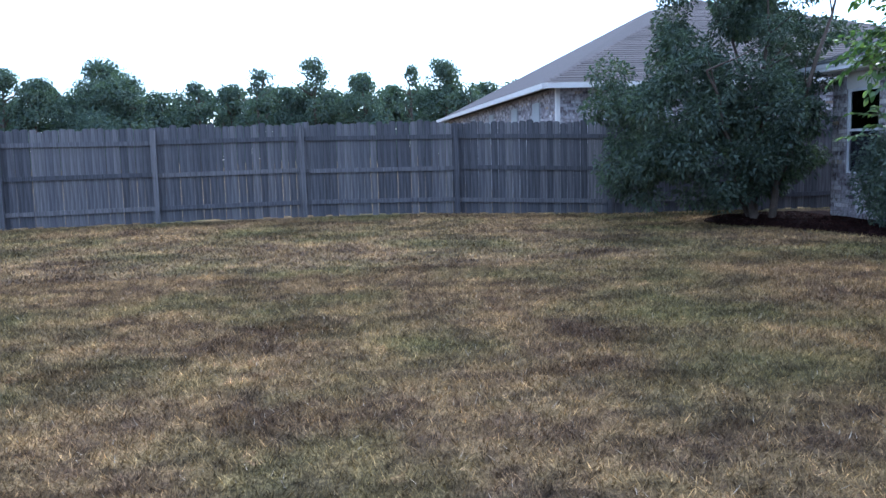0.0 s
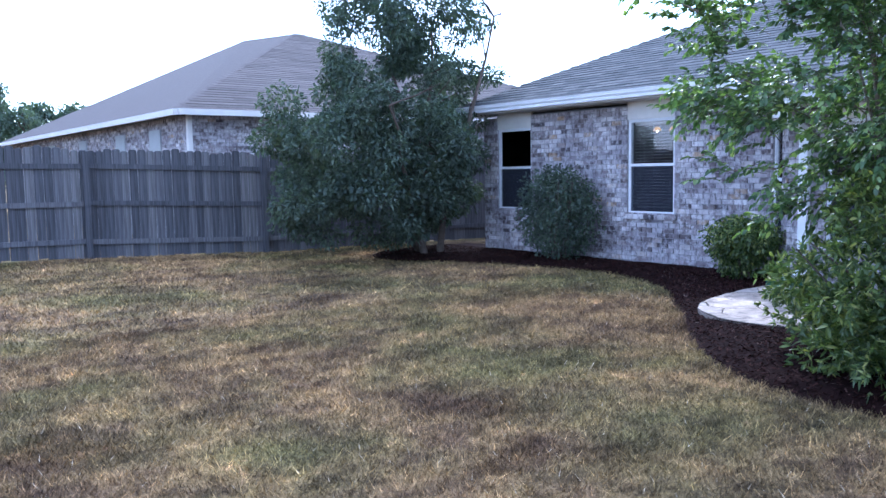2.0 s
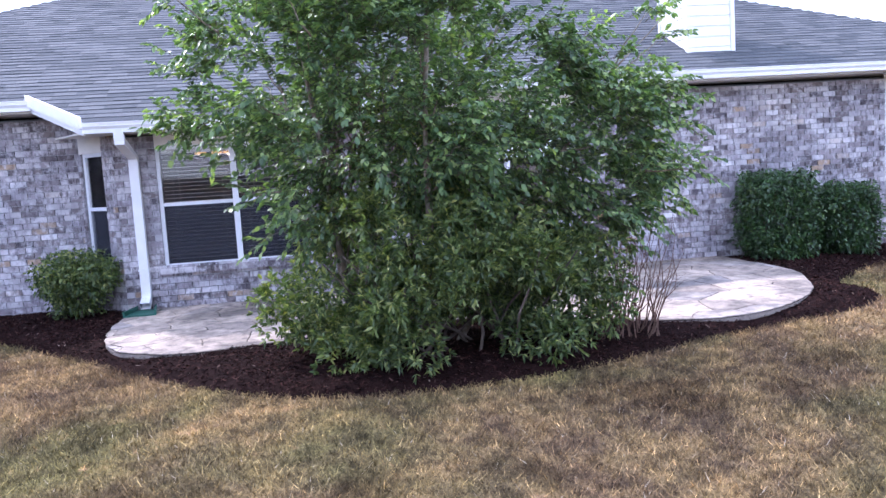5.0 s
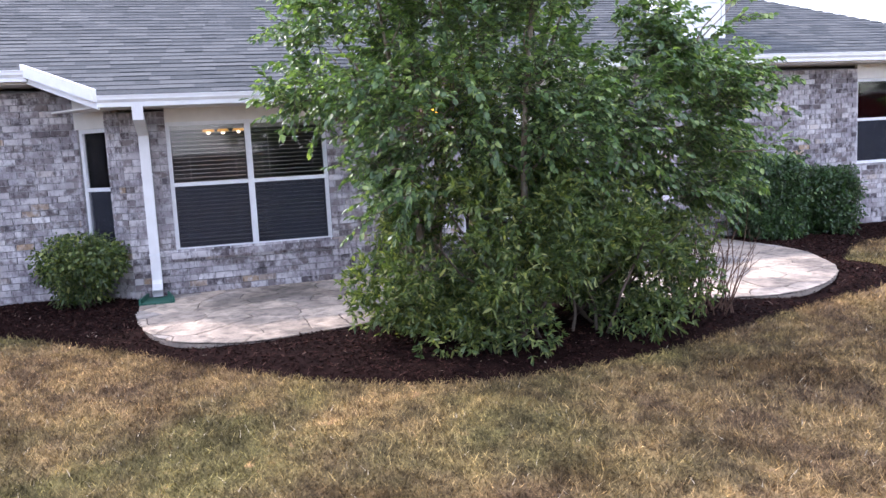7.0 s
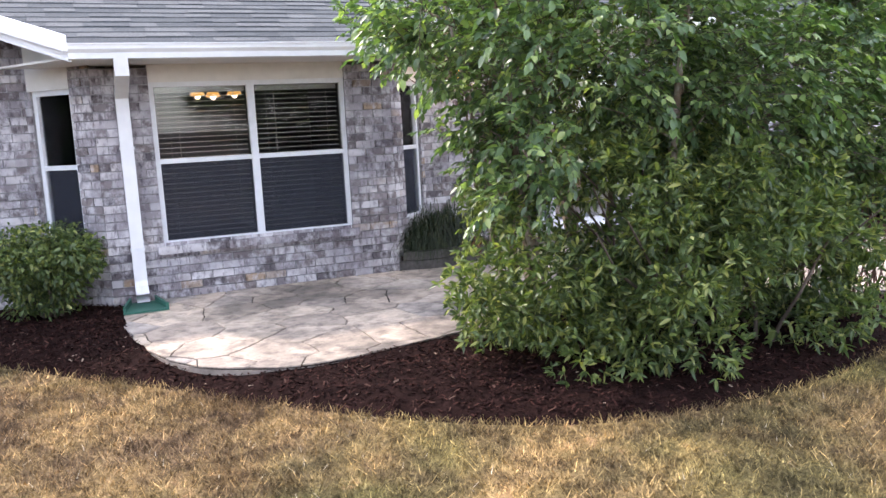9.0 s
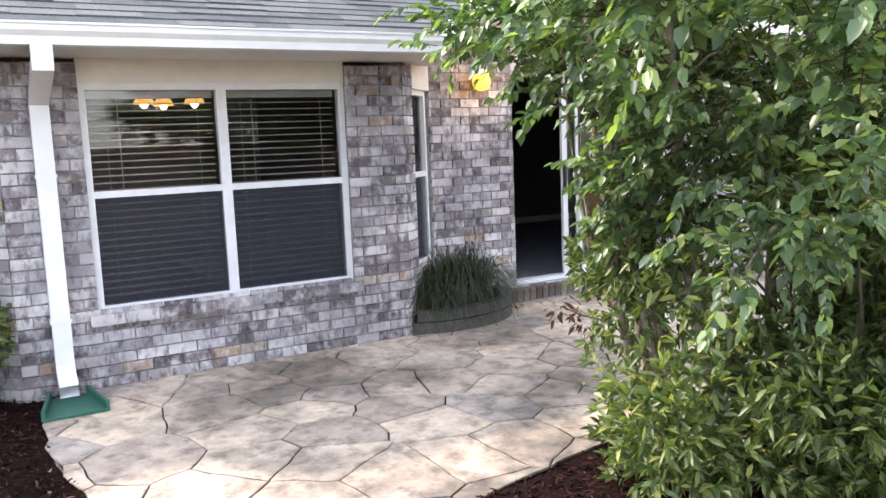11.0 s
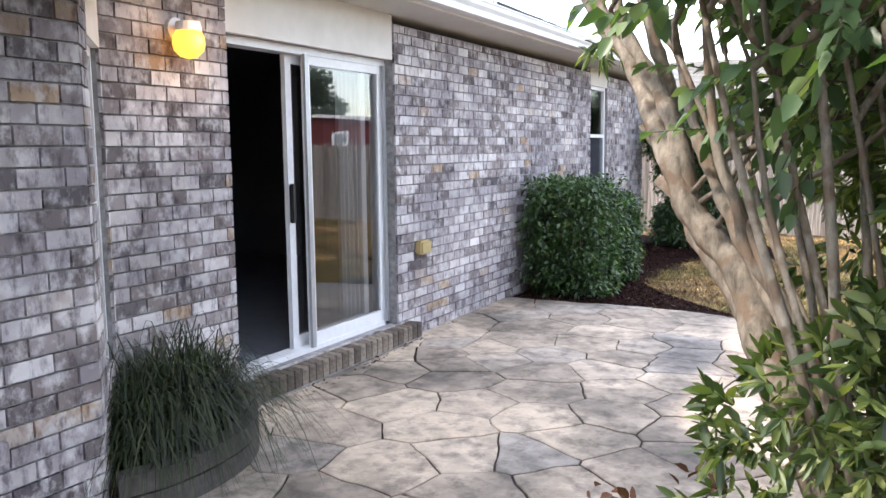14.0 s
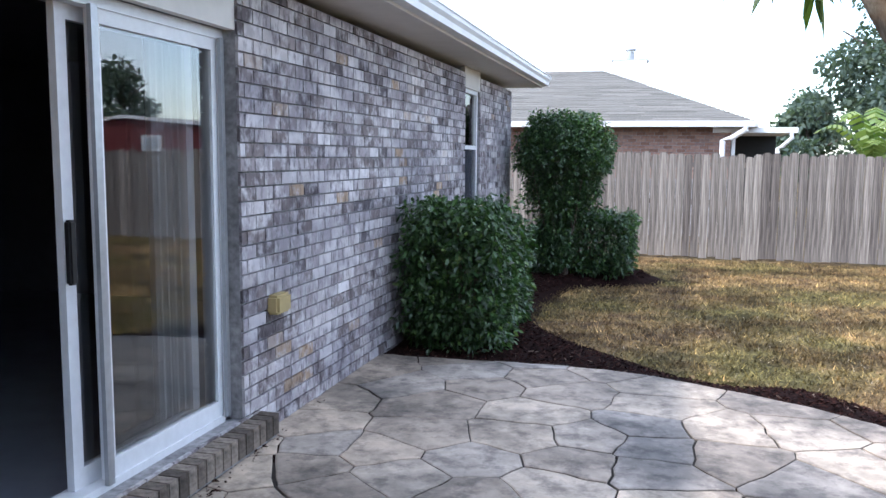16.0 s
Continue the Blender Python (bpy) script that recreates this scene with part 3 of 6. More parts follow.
brick_wall("wall_west", (XW, 4.26), (XW, YS), -0.1, SOF, [(4.26 - DOOR[1], 4.26 - DOOR[0], DOOR[2], SOF), (4.26 - SWIN[1], 4.26 - SWIN[0], SWIN[2], SOF)], lambda a, z: a < 5.2 and z < 2.0, 5, "multi-tone grey and cream brick wall around the patio door", M_BRICK, M_BRICKJ)
shell = Soup()
shell.box(XW + 0.2, YS, -0.1, 25.4, YS + 0.2, SOF)
shell.box(XW + 0.2, YN - 0.2, -0.1, 25.4, YN, SOF)
shell.box(25.4, YS, -0.1, 25.6, YN, SOF)
shell.box(XW + 0.0, YN - 0.2, -0.1, XW + 0.2, YN - 0.001, SOF - 0.001)
structure(shell.put("wall_back", M_MORTAR), "plain side and back walls of the brick house", "wall")


def roof_plane(name, pts, mat, label, parent=None):
    """A slab along a roof plane, 3 cm thick."""
    s = Soup()
    top = [Vector(p) for p in pts]
    low = [p - Vector((0, 0, 0.03)) for p in top]
    n = len(pts)
    s.poly(top)
    s.poly(low[::-1])
    for i in range(n):
        s.poly([top[i], low[i], low[(i + 1) % n], top[(i + 1) % n]])
    ob = s.put(name, mat, parent)
    return structure(ob, label, "roof")


def courses(name, mat, x_of, y0_of, y1_of, z_of, nrows, parent, seed, tab=0.30, axis="y", label=""):
    """Shingle courses as joined thin tabs with stepped butts: row r spans y0..y1 at x_of(r)."""
    rng = random.Random(seed)
    s = Soup()
    for r in range(nrows):
        xa, xb = x_of(r), x_of(r + 1)
        za, zb = z_of(r), z_of(r + 1)
        y = y0_of(r)
        y1 = y1_of(r)
        y -= rng.uniform(0, tab)
        while y < y1:
            w = tab * rng.uniform(0.6, 1.4)
            ya, yb = max(y, y0_of(r)), min(y + w - 0.004, y1)
            if yb - ya > 0.02:
                lift = 0.012 + rng.choice((0, 0, 0.005))
                q = [(xa, ya, za + lift), (xa, yb, za + lift), (xb, yb, zb + 0.004), (xb, ya, zb + 0.004)]
                q2 = [(xa, ya, za), (xa, yb, za)]
                if axis == "x":
                    q, q2 = [(b, a, c) for a, b, c in q], [(b, a, c) for a, b, c in q2]
                s.poly(q if axis == "y" else q[::-1])
                s.poly([q2[0], q2[1], q[1], q[0]])
            y += w
    ob = s.put(name, mat, parent, label)
    ob["kind"] = "stuff"
    return ob


def rz(x):
    return EAVE_Z + PITCH * (x - EAVE_X)


EY0, EY1 = YS - 0.25, YN + 0.42     # the eaves at the south and north ends
HALF = (EY1 - EY0) / 2
# west plane: a trapezoid up to the ridge, with hips at 45 degrees
RX = 17.4
rise = RX - EAVE_X
west = [(EAVE_X, EY0, EAVE_Z), (RX, EY0 + rise, rz(RX)), (RX, EY1 - rise, rz(RX)), (EAVE_X, EY1, EAVE_Z)]
roof_w = roof_plane("roof_west", west, M_SHINGLE, "west slope of the grey asphalt shingle roof")
roof_plane("roof_north", [(EAVE_X, EY1, EAVE_Z), (RX, EY1 - rise, rz(RX)), (26.1, EY1, EAVE_Z)], M_SHINGLE, "north slope of the grey shingle roof")
roof_plane("roof_south", [(EAVE_X, EY0, EAVE_Z), (26.1, EY0, EAVE_Z), (RX, EY0 + rise, rz(RX))], M_SHINGLE, "south slope of the grey shingle roof")
roof_plane("roof_east", [(26.1, EY0, EAVE_Z), (26.1, EY1, EAVE_Z), (RX, EY1 - rise, rz(RX)), (RX, EY0 + rise, rz(RX))], M_SHINGLE, "east slope of the grey shingle roof")
BY0, BY1 = 4.85, 7.80
bay_pts = [(BAYE_X, BY0, rz(BAYE_X)), (EAVE_X, BY0 - 0.8, EAVE_Z), (EAVE_X, BY1 + 0.8, EAVE_Z), (BAYE_X, BY1, rz(BAYE_X))]
roof_plane("roof_bay", bay_pts, M_SHINGLE, "roof slope continued over the bay")
STEP = 0.13
nr = int((RX - EAVE_X) / STEP)
courses("shingle", M_SHINGLE, lambda r: EAVE_X + r * STEP, lambda r: EY0 + r * STEP, lambda r: EY1 - r * STEP, lambda r: rz(EAVE_X + r * STEP), nr, roof_w, 21)
courses("shingle", M_SHINGLE, lambda r: EAVE_X - 0.78 + r * STEP, lambda r: BY0 - max(0, r * STEP), lambda r: BY1 + r * STEP, lambda r: rz(EAVE_X - 0.78 + r * STEP), 6, roof_w, 22)


def gutter(name, p, q, label, h=0.12, w=0.11):
    """A white moulded gutter with its fascia board from p to q, its front on the left of the way."""
    p, q = Vector(p), Vector(q)
    d = (q - p).normalized()
    out = Vector((-d.y, d.x, 0)).normalized()
    prof = [(0, 0), (w * 0.55, -h), (w * 0.75, -h * 0.98), (w * 0.78, -h * 0.6), (w * 0.98, -h * 0.35), (w, -h * 0.08), (w * 1.08, -h * 0.06), (w * 1.08, 0.004), (w * 0.9, 0.004), (w * 0.85, -h * 0.5), (0.01, -h * 0.5)]
    prof = [(0, 0.0), (0, -h), *prof[1:]]
    s = Soup()
    n = len(prof)
    for e in (p, q):
        s.v += [tuple(e + out * a + Vector((0, 0, b))) for a, b in prof]
    s.f += [(i, (i + 1) % n, n + (i + 1) % n, n + i) for i in range(n)]
    s.f += [tuple(range(n)), tuple(reversed(range(n, 2 * n)))]
    return structure(s.put(name, M_WHITE), label, "gutter")


GZ = 0.0
gutter("gutter", (EAVE_X + 0.02, EY0, EAVE_Z + GZ), (EAVE_X + 0.02, BY0 - 0.78, EAVE_Z + GZ), "white moulded gutter along the south part of the eave")
gutter("gutter", (EAVE_X + 0.02, BY1 + 0.78, EAVE_Z + GZ), (EAVE_X + 0.02, EY1, EAVE_Z + GZ), "white moulded gutter along the north part of the eave")
gutter("gutter", (BAYE_X + 0.02, BY0 + 0.0, rz(BAYE_X)), (BAYE_X + 0.02, BY1, rz(BAYE_X)), "white moulded gutter along the bay eave")


def board(name, a, b, h, t, mat, label):
    """A board that follows the line a to b, h high below it and t thick."""
    a, b = Vector(a), Vector(b)
    d = b - a
    side = Vector((-d.y, d.x, 0)).normalized() * t
    s = Soup()
    up = Vector((0, 0, h))
    c = [a, b, b + side, a + side]
    for lo in (0,):
        p = [x - up for x in c] + c
        s.v += [tuple(x) for x in p]
        s.f += [(0, 3, 2, 1), (4, 5, 6, 7), (0, 1, 5, 4), (1, 2, 6, 5), (2, 3, 7, 6), (3, 0, 4, 7)]
    return structure(s.put(name, mat), label, "roof trim")


dz = Vector((0, 0, 0.07))
board("rake_board", Vector((BAYE_X - 0.06, BY1 + 0.0, rz(BAYE_X))) + dz, Vector((EAVE_X - 0.02, BY1 + 0.80, EAVE_Z)) + dz, 0.13, 0.05, M_WHITE, "sloping white rake trim at the north end of the bay roof")
board("rake_fascia", Vector((BAYE_X - 0.03, BY1 - 0.02, rz(BAYE_X) - 0.04)), Vector((EAVE_X - 0.0, BY1 + 0.77, EAVE_Z - 0.04)), 0.10, 0.03, M_WHITE, "white fascia under the bay's rake trim")
board("rake_board", Vector((EAVE_X - 0.02, BY0 - 0.80, EAVE_Z)) + dz, Vector((BAYE_X - 0.06, BY0, rz(BAYE_X))) + dz, 0.13, 0.05, M_WHITE, "sloping white rake trim at the south end of the bay roof")
board("rake_fascia", Vector((EAVE_X - 0.0, BY0 - 0.77, EAVE_Z - 0.04)), Vector((BAYE_X - 0.03, BY0 + 0.02, rz(BAYE_X) - 0.04)), 0.10, 0.03, M_WHITE, "white fascia under the bay's south rake trim")
sof = Soup()
zs_ = EAVE_Z - 0.12
sof.prism([(EAVE_X + 0.02, EY0), (XW + 0.3, EY0), (XW + 0.3, BY0 - 0.78), (EAVE_X + 0.02, BY0 - 0.78)], SOF + 0.06, SOF + 0.08)
sof.prism([(EAVE_X + 0.02, BY1 + 0.78), (XW + 0.3, BY1 + 0.78), (XW + 0.3, EY1), (EAVE_X + 0.02, EY1)], SOF + 0.06, SOF + 0.08)
structure(sof.put("soffit", M_SOFFIT), "cream painted soffit boards under the eaves", "soffit")
BSOF = rz(BAYE_X) - 0.11
sof = Soup()
sof.prism([(BAYE_X + 0.02, BY0), (XF + 0.3, BY0 - 0.6), (XF + 0.3, BY1 + 0.6), (BAYE_X + 0.02, BY1)], BSOF, BSOF + 0.02)
structure(sof.put("soffit_bay", M_SOFFIT), "cream painted soffit under the bay eave", "soffit")


def header_panel(name, a, b, z0, z1, out, label):
    """A flat cream panel between a window's head and the soffit, on the wall line a to b."""
    a, b = Vector((*a, 0)), Vector((*b, 0))
    d = (b - a).normalized()
    m = Matrix(((d.x, -d.y, 0, a.x), (d.y, d.x, 0, a.y), (0, 0, 1, 0), (0, 0, 0, 1)))
    s = Soup()
    s.box(0, out, z0, (b - a).length, out + 0.05, z1, m)
    return structure(s.put(name, M_PANEL), label, "panel")


def window(name, a, b, z0, z1, lights, label, inset=0.03, blind=True, screen=True):
    """A single-hung window with white frame, meeting rail, glass panes, screen below and a slatted blind, on the line a to b."""
    a, b = Vector((*a, 0)), Vector((*b, 0))
    L = (b - a).length
    d = (b - a).normalized()
    m = Matrix(((d.x, -d.y, 0, a.x), (d.y, d.x, 0, a.y), (0, 0, 1, 0), (0, 0, 0, 1)))
    win = structure(thing(name, label, "window"), label, "window")
    win.matrix_world = m
    y0, fw = inset, 0.045
    s = Soup()
    s.box(0, y0, z0, L, y0 + 0.07, z0 + fw)
    s.box(0, y0, z1 - fw, L, y0 + 0.07, z1)
    s.box(0, y0, z0 + fw, fw, y0 + 0.07, z1 - fw)
    s.box(L - fw, y0, z0 + fw, L, y0 + 0.07, z1 - fw)
    s.put("window_frame", M_VINYL, win, "white vinyl window frame")
    wl = L / lights
    zm = (z0 + z1) / 2 + 0.03
    for i in range(lights):
        x0, x1 = i * wl + (fw if i == 0 else 0.035), (i + 1) * wl - (fw if i == lights - 1 else 0.035)
        if i:
            s = Soup()
            s.box(i * wl - 0.035, y0 + 0.002, z0 + fw, i * wl + 0.035, y0 + 0.068, z1 - fw)
            s.put("mullion", M_VINYL, win, "white centre mullion")
        s = Soup()
        s.box(x0, y0 + 0.004, zm - 0.022, x1, y0 + 0.055, zm + 0.022)
        s.put("meeting_rail", M_VINYL, win, "white meeting rail")
        s = Soup()
        s.box(x0, y0 + 0.030, zm + 0.022, x1, y0 + 0.034, z1 - fw)
        g = s.put("pane", M_GLASS, win, "clear upper pane")
        g.visible_shadow = False
        s = Soup()
        s.box(x0, y0 + 0.034, z0 + fw, x1, y0 + 0.038, zm - 0.022)
        g = s.put("pane", M_GLASS, win, "clear lower pane")
        g.visible_shadow = False
        if screen:
            s = Soup()
            s.box(x0 + 0.004, y0 + 0.012, z0 + fw, x1 - 0.004, y0 + 0.014, zm - 0.022)
            s.put("screen", M_SCREEN, win, "dark insect screen")
            s = Soup()
            s.box(x0 + 0.06, y0 + 0.006, z0 + fw - 0.006, x0 + 0.10, y0 + 0.012, z0 + fw + 0.012)
            s.put("latch", M_BLACK, win, "small black screen latch")
        if blind:
            bl = thing("blind", "lowered pale horizontal slat blind behind the glass", "blind", "window blinds")
            bl.matrix_world = m
            s = Soup()
            s.box(x0 + 0.01, y0 + 0.09, z1 - fw - 0.05, x1 - 0.01, y0 + 0.14, z1 - fw)
            s.put("headrail", M_BLIND, bl)
            s = Soup()
            z = z1 - fw - 0.085
            sl = None
            while z > z0 + fw + 0.03:
                if sl is None:
                    t = Soup()
                    c = Matrix.Rotation(radians(9), 4, "X")
                    t.box(x0 + 0.012, -0.023, -0.0012, x1 - 0.012, 0.023, 0.0012, c)
                    sl = t.mesh("slat", M_BLIND)
                o = new("slat", sl)
                o.parent = bl
                o.location = (0, y0 + 0.115, z)
                z -= 0.048
            s = Soup()
            for xx in (x0 + 0.12, x1 - 0.12):
                s.box(xx - 0.002, y0 + 0.086, z0 + fw + 0.03, xx + 0.002, y0 + 0.089, z1 - fw - 0.05)
            s.tube([(x0 + 0.2, y0 + 0.08, z1 - fw - 0.06), (x0 + 0.2, y0 + 0.08, z1 - fw - 0.72)], [0.004, 0.004], 6)
            s.put("cord", M_BLIND, bl, "thin ladder cords and wand")
    return win


window("window_bay", (XF, BWIN[1]), (XF, BWIN[0]), BWIN[2], BWIN[3], 2, "wide twin white window of the bay with blinds")
header_panel("panel_bay", (XF, BWIN[1]), (XF, BWIN[0]), BWIN[3], BSOF + 0.01, 0.02, "cream header panel above the bay window")
dirA = Vector((XF - XW, BAY[1] - 8.23)).normalized()
pA = lambda a: (XW + dirA.x * a, 8.23 + dirA.y * a)
window("window_bay_north", pA(AW[0]), pA(AW[1]), AW[2], 2.12, 1, "narrow white window on the angled bay wall")
header_panel("panel_bay_north", pA(AW[0] - 0.02), pA(AW[1]), 2.12, SOF + 0.05, -0.01, "cream header panel above the narrow north window")
dirB = Vector((XW - XF, 4.26 - BAY[0])).normalized()
pB = lambda a: (XF + dirB.x * a, BAY[0] + dirB.y * a)
window("window_bay_south", pB(A_LEN - AW[1]), pB(A_LEN - AW[0]), AW[2], 2.12, 1, "narrow white window on the bay's south face")
header_panel("panel_bay_south", pB(A_LEN - AW[1]), pB(A_LEN - AW[0]), 2.12, SOF + 0.05, -0.01, "cream header panel above the narrow south window")
window("window_north", (XW, NWIN[1]), (XW, NWIN[0]), NWIN[2], NWIN[3], 1, "white single-hung window north of the bay", screen=True)
header_panel("panel_north", (XW, NWIN[1]), (XW, NWIN[0]), NWIN[3], SOF + 0.06, 0.0, "cream header panel above the north window")
window("window_far", (XW, FWIN[1]), (XW, FWIN[0]), FWIN[2], FWIN[3], 1, "white single-hung window at the house's north end")
header_panel("panel_far", (XW, FWIN[1]), (XW, FWIN[0]), FWIN[3], SOF + 0.06, 0.0, "cream header panel above the far window")
window("window_south", (XW, SWIN[1]), (XW, SWIN[0]), SWIN[2], SWIN[3], 1, "white single-hung window at the south end")
header_panel("panel_south", (XW, SWIN[1]), (XW, SWIN[0]), SWIN[3], SOF + 0.06, 0.0, "cream header panel above the south window")


def rowlock(name, a, b, z, label, out=0.045, n_h=0.075, mat=None):
    """A sill of bricks on edge below an opening, on the line a to b."""
    a, b = Vector((*a, 0)), Vector((*b, 0))
    L = (b - a).length
    d = (b - a).normalized()
    m = Matrix(((d.x, -d.y, 0, a.x), (d.y, d.x, 0, a.y), (0, 0, 1, 0), (0, 0, 0, 1)))
    sill = structure(thing(name, label, "window sill"), label, "window sill")
    s = Soup()
    s.box(0, -out + 0.01, z - n_h + 0.004, L, 0.05, z - 0.004, m)
    s.put("mortar_bed", M_MORTAR, sill)
    n = max(2, int(L / 0.2))
    w = L / n
    t = Soup()
    t.box(0.004, -out, -n_h, w - 0.004, 0.06, 0)
    me = t.mesh("brick", mat or M_BRICK)
    for i in range(n):
        o = new("brick", me)
        o.parent = sill
        o.matrix_world = m @ Matrix.Translation((i * w, 0, z))
    return sill


rowlock("sill_bay", (XF, BWIN[1] + 0.06), (XF, BWIN[0] - 0.06), BWIN[2], "projecting brick sill under the bay window")
rowlock("sill_north", (XW, NWIN[1] + 0.05), (XW, NWIN[0] - 0.05), NWIN[2], "projecting brick sill under the north window")
rowlock("sill_far", (XW, FWIN[1] + 0.05), (XW, FWIN[0] - 0.05), FWIN[2], "projecting brick sill under the far window")


# ---- patio door ----
def patio_door():
    y0, y1, z0, z1 = DOOR
    header_panel("panel_door", (XW, y1 + 0.06), (XW, y0), z1, SOF + 0.06, 0.01, "cream header panel above the patio door")
    door = structure(thing("door_1", "half-open white framed sliding glass patio door", "sliding door"), kind_ := "half-open white framed sliding glass patio door", "sliding door")
    x = XW + 0.08
    s = Soup()
    s.box(x, y0, z1 - 0.05, x + 0.12, y1, z1)
    s.box(x, y0, z0, x + 0.12, y1, z0 + 0.035)
    s.box(x, y0, z0, x + 0.12, y0 + 0.05, z1 - 0.05)
    s.box(x, y1 - 0.05, z0, x + 0.12, y1, z1 - 0.05)
    s.put("door_frame", M_VINYL, door, "white vinyl door frame")

    def leaf(ya, yb, xx, name, mat, wide, label):
        t = Soup()
        t.box(xx, ya, z0 + 0.035, xx + 0.035, ya + wide, z1 - 0.05)
        t.box(xx, yb - wide, z0 + 0.035, xx + 0.035, yb, z1 - 0.05)
        t.box(xx, ya + wide, z0 + 0.035, xx + 0.035, yb - wide, z0 + 0.12)
        t.box(xx, ya + wide, z1 - 0.11, xx + 0.035, yb - wide, z1 - 0.05)
        lf = t.put(name, mat, door, label)
        g = Soup()
        gx, ga, gb, gz0, gz1 = xx + 0.016, ya + wide, yb - wide, z0 + 0.12, z1 - 0.11
        g.poly([(gx, ga, gz0), (gx, ga, gz1), (gx, gb, gz1), (gx, gb, gz0)])
        p = g.put("pane", M_DOORGLASS, lf, "clear reflecting door glass")
        p.visible_shadow = False
        return lf

    leaf(y0 + 0.05, y0 + 0.98, x + 0.010, "fixed_leaf", M_VINYL, 0.05, "white fixed glass leaf")
    sl = leaf(y0 + 0.19, y0 + 1.12, x + 0.065, "sliding_leaf", M_VINYL, 0.06, "white sliding glass leaf pushed open")
    bm = bevel_box(x + 0.030, y0 + 1.085, 1.16, x + 0.062, y0 + 1.125, 1.42, 0.008)
    put_bm(bm, "door_handle", M_BLACK, door, "black plastic pull handle")
    # screen leaf pushed to the fixed side
    s = Soup()
    s.box(x - 0.022, y0 + 0.98, z0 + 0.03, x - 0.002, y0 + 1.02, z1 - 0.045)
    s.box(x - 0.022, y0 + 0.03, z0 + 0.03, x - 0.002, y0 + 0.06, z1 - 0.045)
    s.put("screen_leaf", M_ALU, door, "narrow grey screen stiles")
    # brick step under the sill
    st = structure(thing("door_step", "row of edge-set bricks below the patio door", "step"), "row of edge-set bricks below the patio door", "step")
    s = Soup()
    s.box(XW - 0.10, y0 - 0.18, 0.10, XW + 0.1, y1 + 0.10, z0 - 0.012)
    s.put("mortar_bed", M_MORTAR, st)
    t = Soup()
    t.box(-0.115, 0.004, -0.115, 0.10, 0.066, 0)
    me = t.mesh("brick", M_STEPBRICK)
    y = y0 - 0.18
    while y < y1 + 0.08:
        o = new("brick", me)
        o.parent = st
        o.location = (XW, y, z0 - 0.005)
        y += 0.074


patio_door()

# interior rooms behind the door and windows
room = Soup()
room.box(XW + 0.2, -1.6, 0.16, 14.0, 5.6, 0.25)
structure(room.put("floor", M_ROOMFLOOR), "pale floor inside the dark room", "floor")
for box in ((14.0, -1.6, 0.25, 14.1, 14.0, SOF), (XW + 0.2, -1.7, 0.25, 14.1, -1.6, SOF), (XW + 0.2, 4.2, 0.25, 14.0, 4.3, SOF), (XW + 0.2, 8.9, 0.0, 14.0, 9.0, SOF)):
    room = Soup()
    room.box(*box)
    structure(room.put("wall_inside", M_DARKROOM), "plain painted wall of the unlit rooms", "wall")
room = Soup()
room.prism([(XF + 0.2, 4.9), (XW + 0.35, 4.3), (14.0, 4.3), (14.0, 8.9), (XW + 0.35, 8.2), (XF + 0.2, 7.6)], 0.16, 0.25)
room.box(XW + 0.2, 9.0, 0.16, 14.0, 14.0, 0.25)
room.box(XW + 0.2, -5.7, 0.16, 14.0, -1.7, 0.25)
structure(room.put("floor_inside", M_DARKROOM), "dark floor of the inner rooms", "floor")
room = Soup()
room.box(XW + 0.2, -5.7, SOF, 25.4, 14.0, SOF + 0.04)
structure(room.put("ceiling", M_DARKROOM), "plain ceiling of the inner rooms", "ceiling")
base = Soup()
base.box(13.98, -1.6, 0.25, 14.0, 4.2, 0.35)
structure(base.put("baseboard", M_WHITE), "white baseboard in the dark room", "baseboard")


def curtain():
    s = Soup()
    z0, z1 = 0.28, 2.26
    n = 40
    pts = []
    for i in range(n + 1):
        y = 1.60 + 0.38 * i / n
        pts.append((XW + 0.26 + 0.025 * math.sin(i * 1.05), y))
    for a, b in zip(pts[:-1], pts[1:]):
        s.poly([(*a, z0), (*b, z0), (*b, z1), (*a, z1)])
    ob = s.put("curtain", M_CURTAIN, smooth=True)
    tagged(ob, "pale gathered curtain hanging behind the door glass", "curtain")


curtain()


def chandelier(x, y, z):
    c = thing("chandelier", "lit brass chandelier with three small amber glass shades", "chandelier", at=(x, y, z))
    s = Soup()
    s.tube([(0, 0, SOF - z), (0, 0, 0.02)], [0.008, 0.008], 6)
    for k in (-1, 0, 1):
        s.tube([(0, 0, 0.05), (0.06 - 0.06 * abs(k), 0.10 * k, 0.09), (0.16 - 0.22 * abs(k), 0.18 * k, 0.03)], [0.008] * 3, 6)
    s.put("stem", M_BARK, c, "brass stem and arms")
    for k in (-1, 0, 1):
        s = Soup()
        xk = 0.16 - 0.22 * abs(k)
        s.tube([(xk, 0.18 * k, 0.05), (xk, 0.18 * k, 0.03), (xk, 0.18 * k, 0.0), (xk, 0.18 * k, -0.025)], [0.02, 0.045, 0.068, 0.075], 14, cap=False)
        b = Soup()
        b.tube([(xk, 0.18 * k, 0.0), (xk, 0.18 * k, -0.03), (xk, 0.18 * k, -0.055)], [0.02, 0.03, 0.012], 10)
        b.put("bulb", M_WARMBULB, c, "glowing white bulb")
        s.put("shade", M_BULB, c, "lit amber glass shade")


chandelier(9.05, 6.5, 2.06)
chandelier(10.8, 11.2, 2.28)
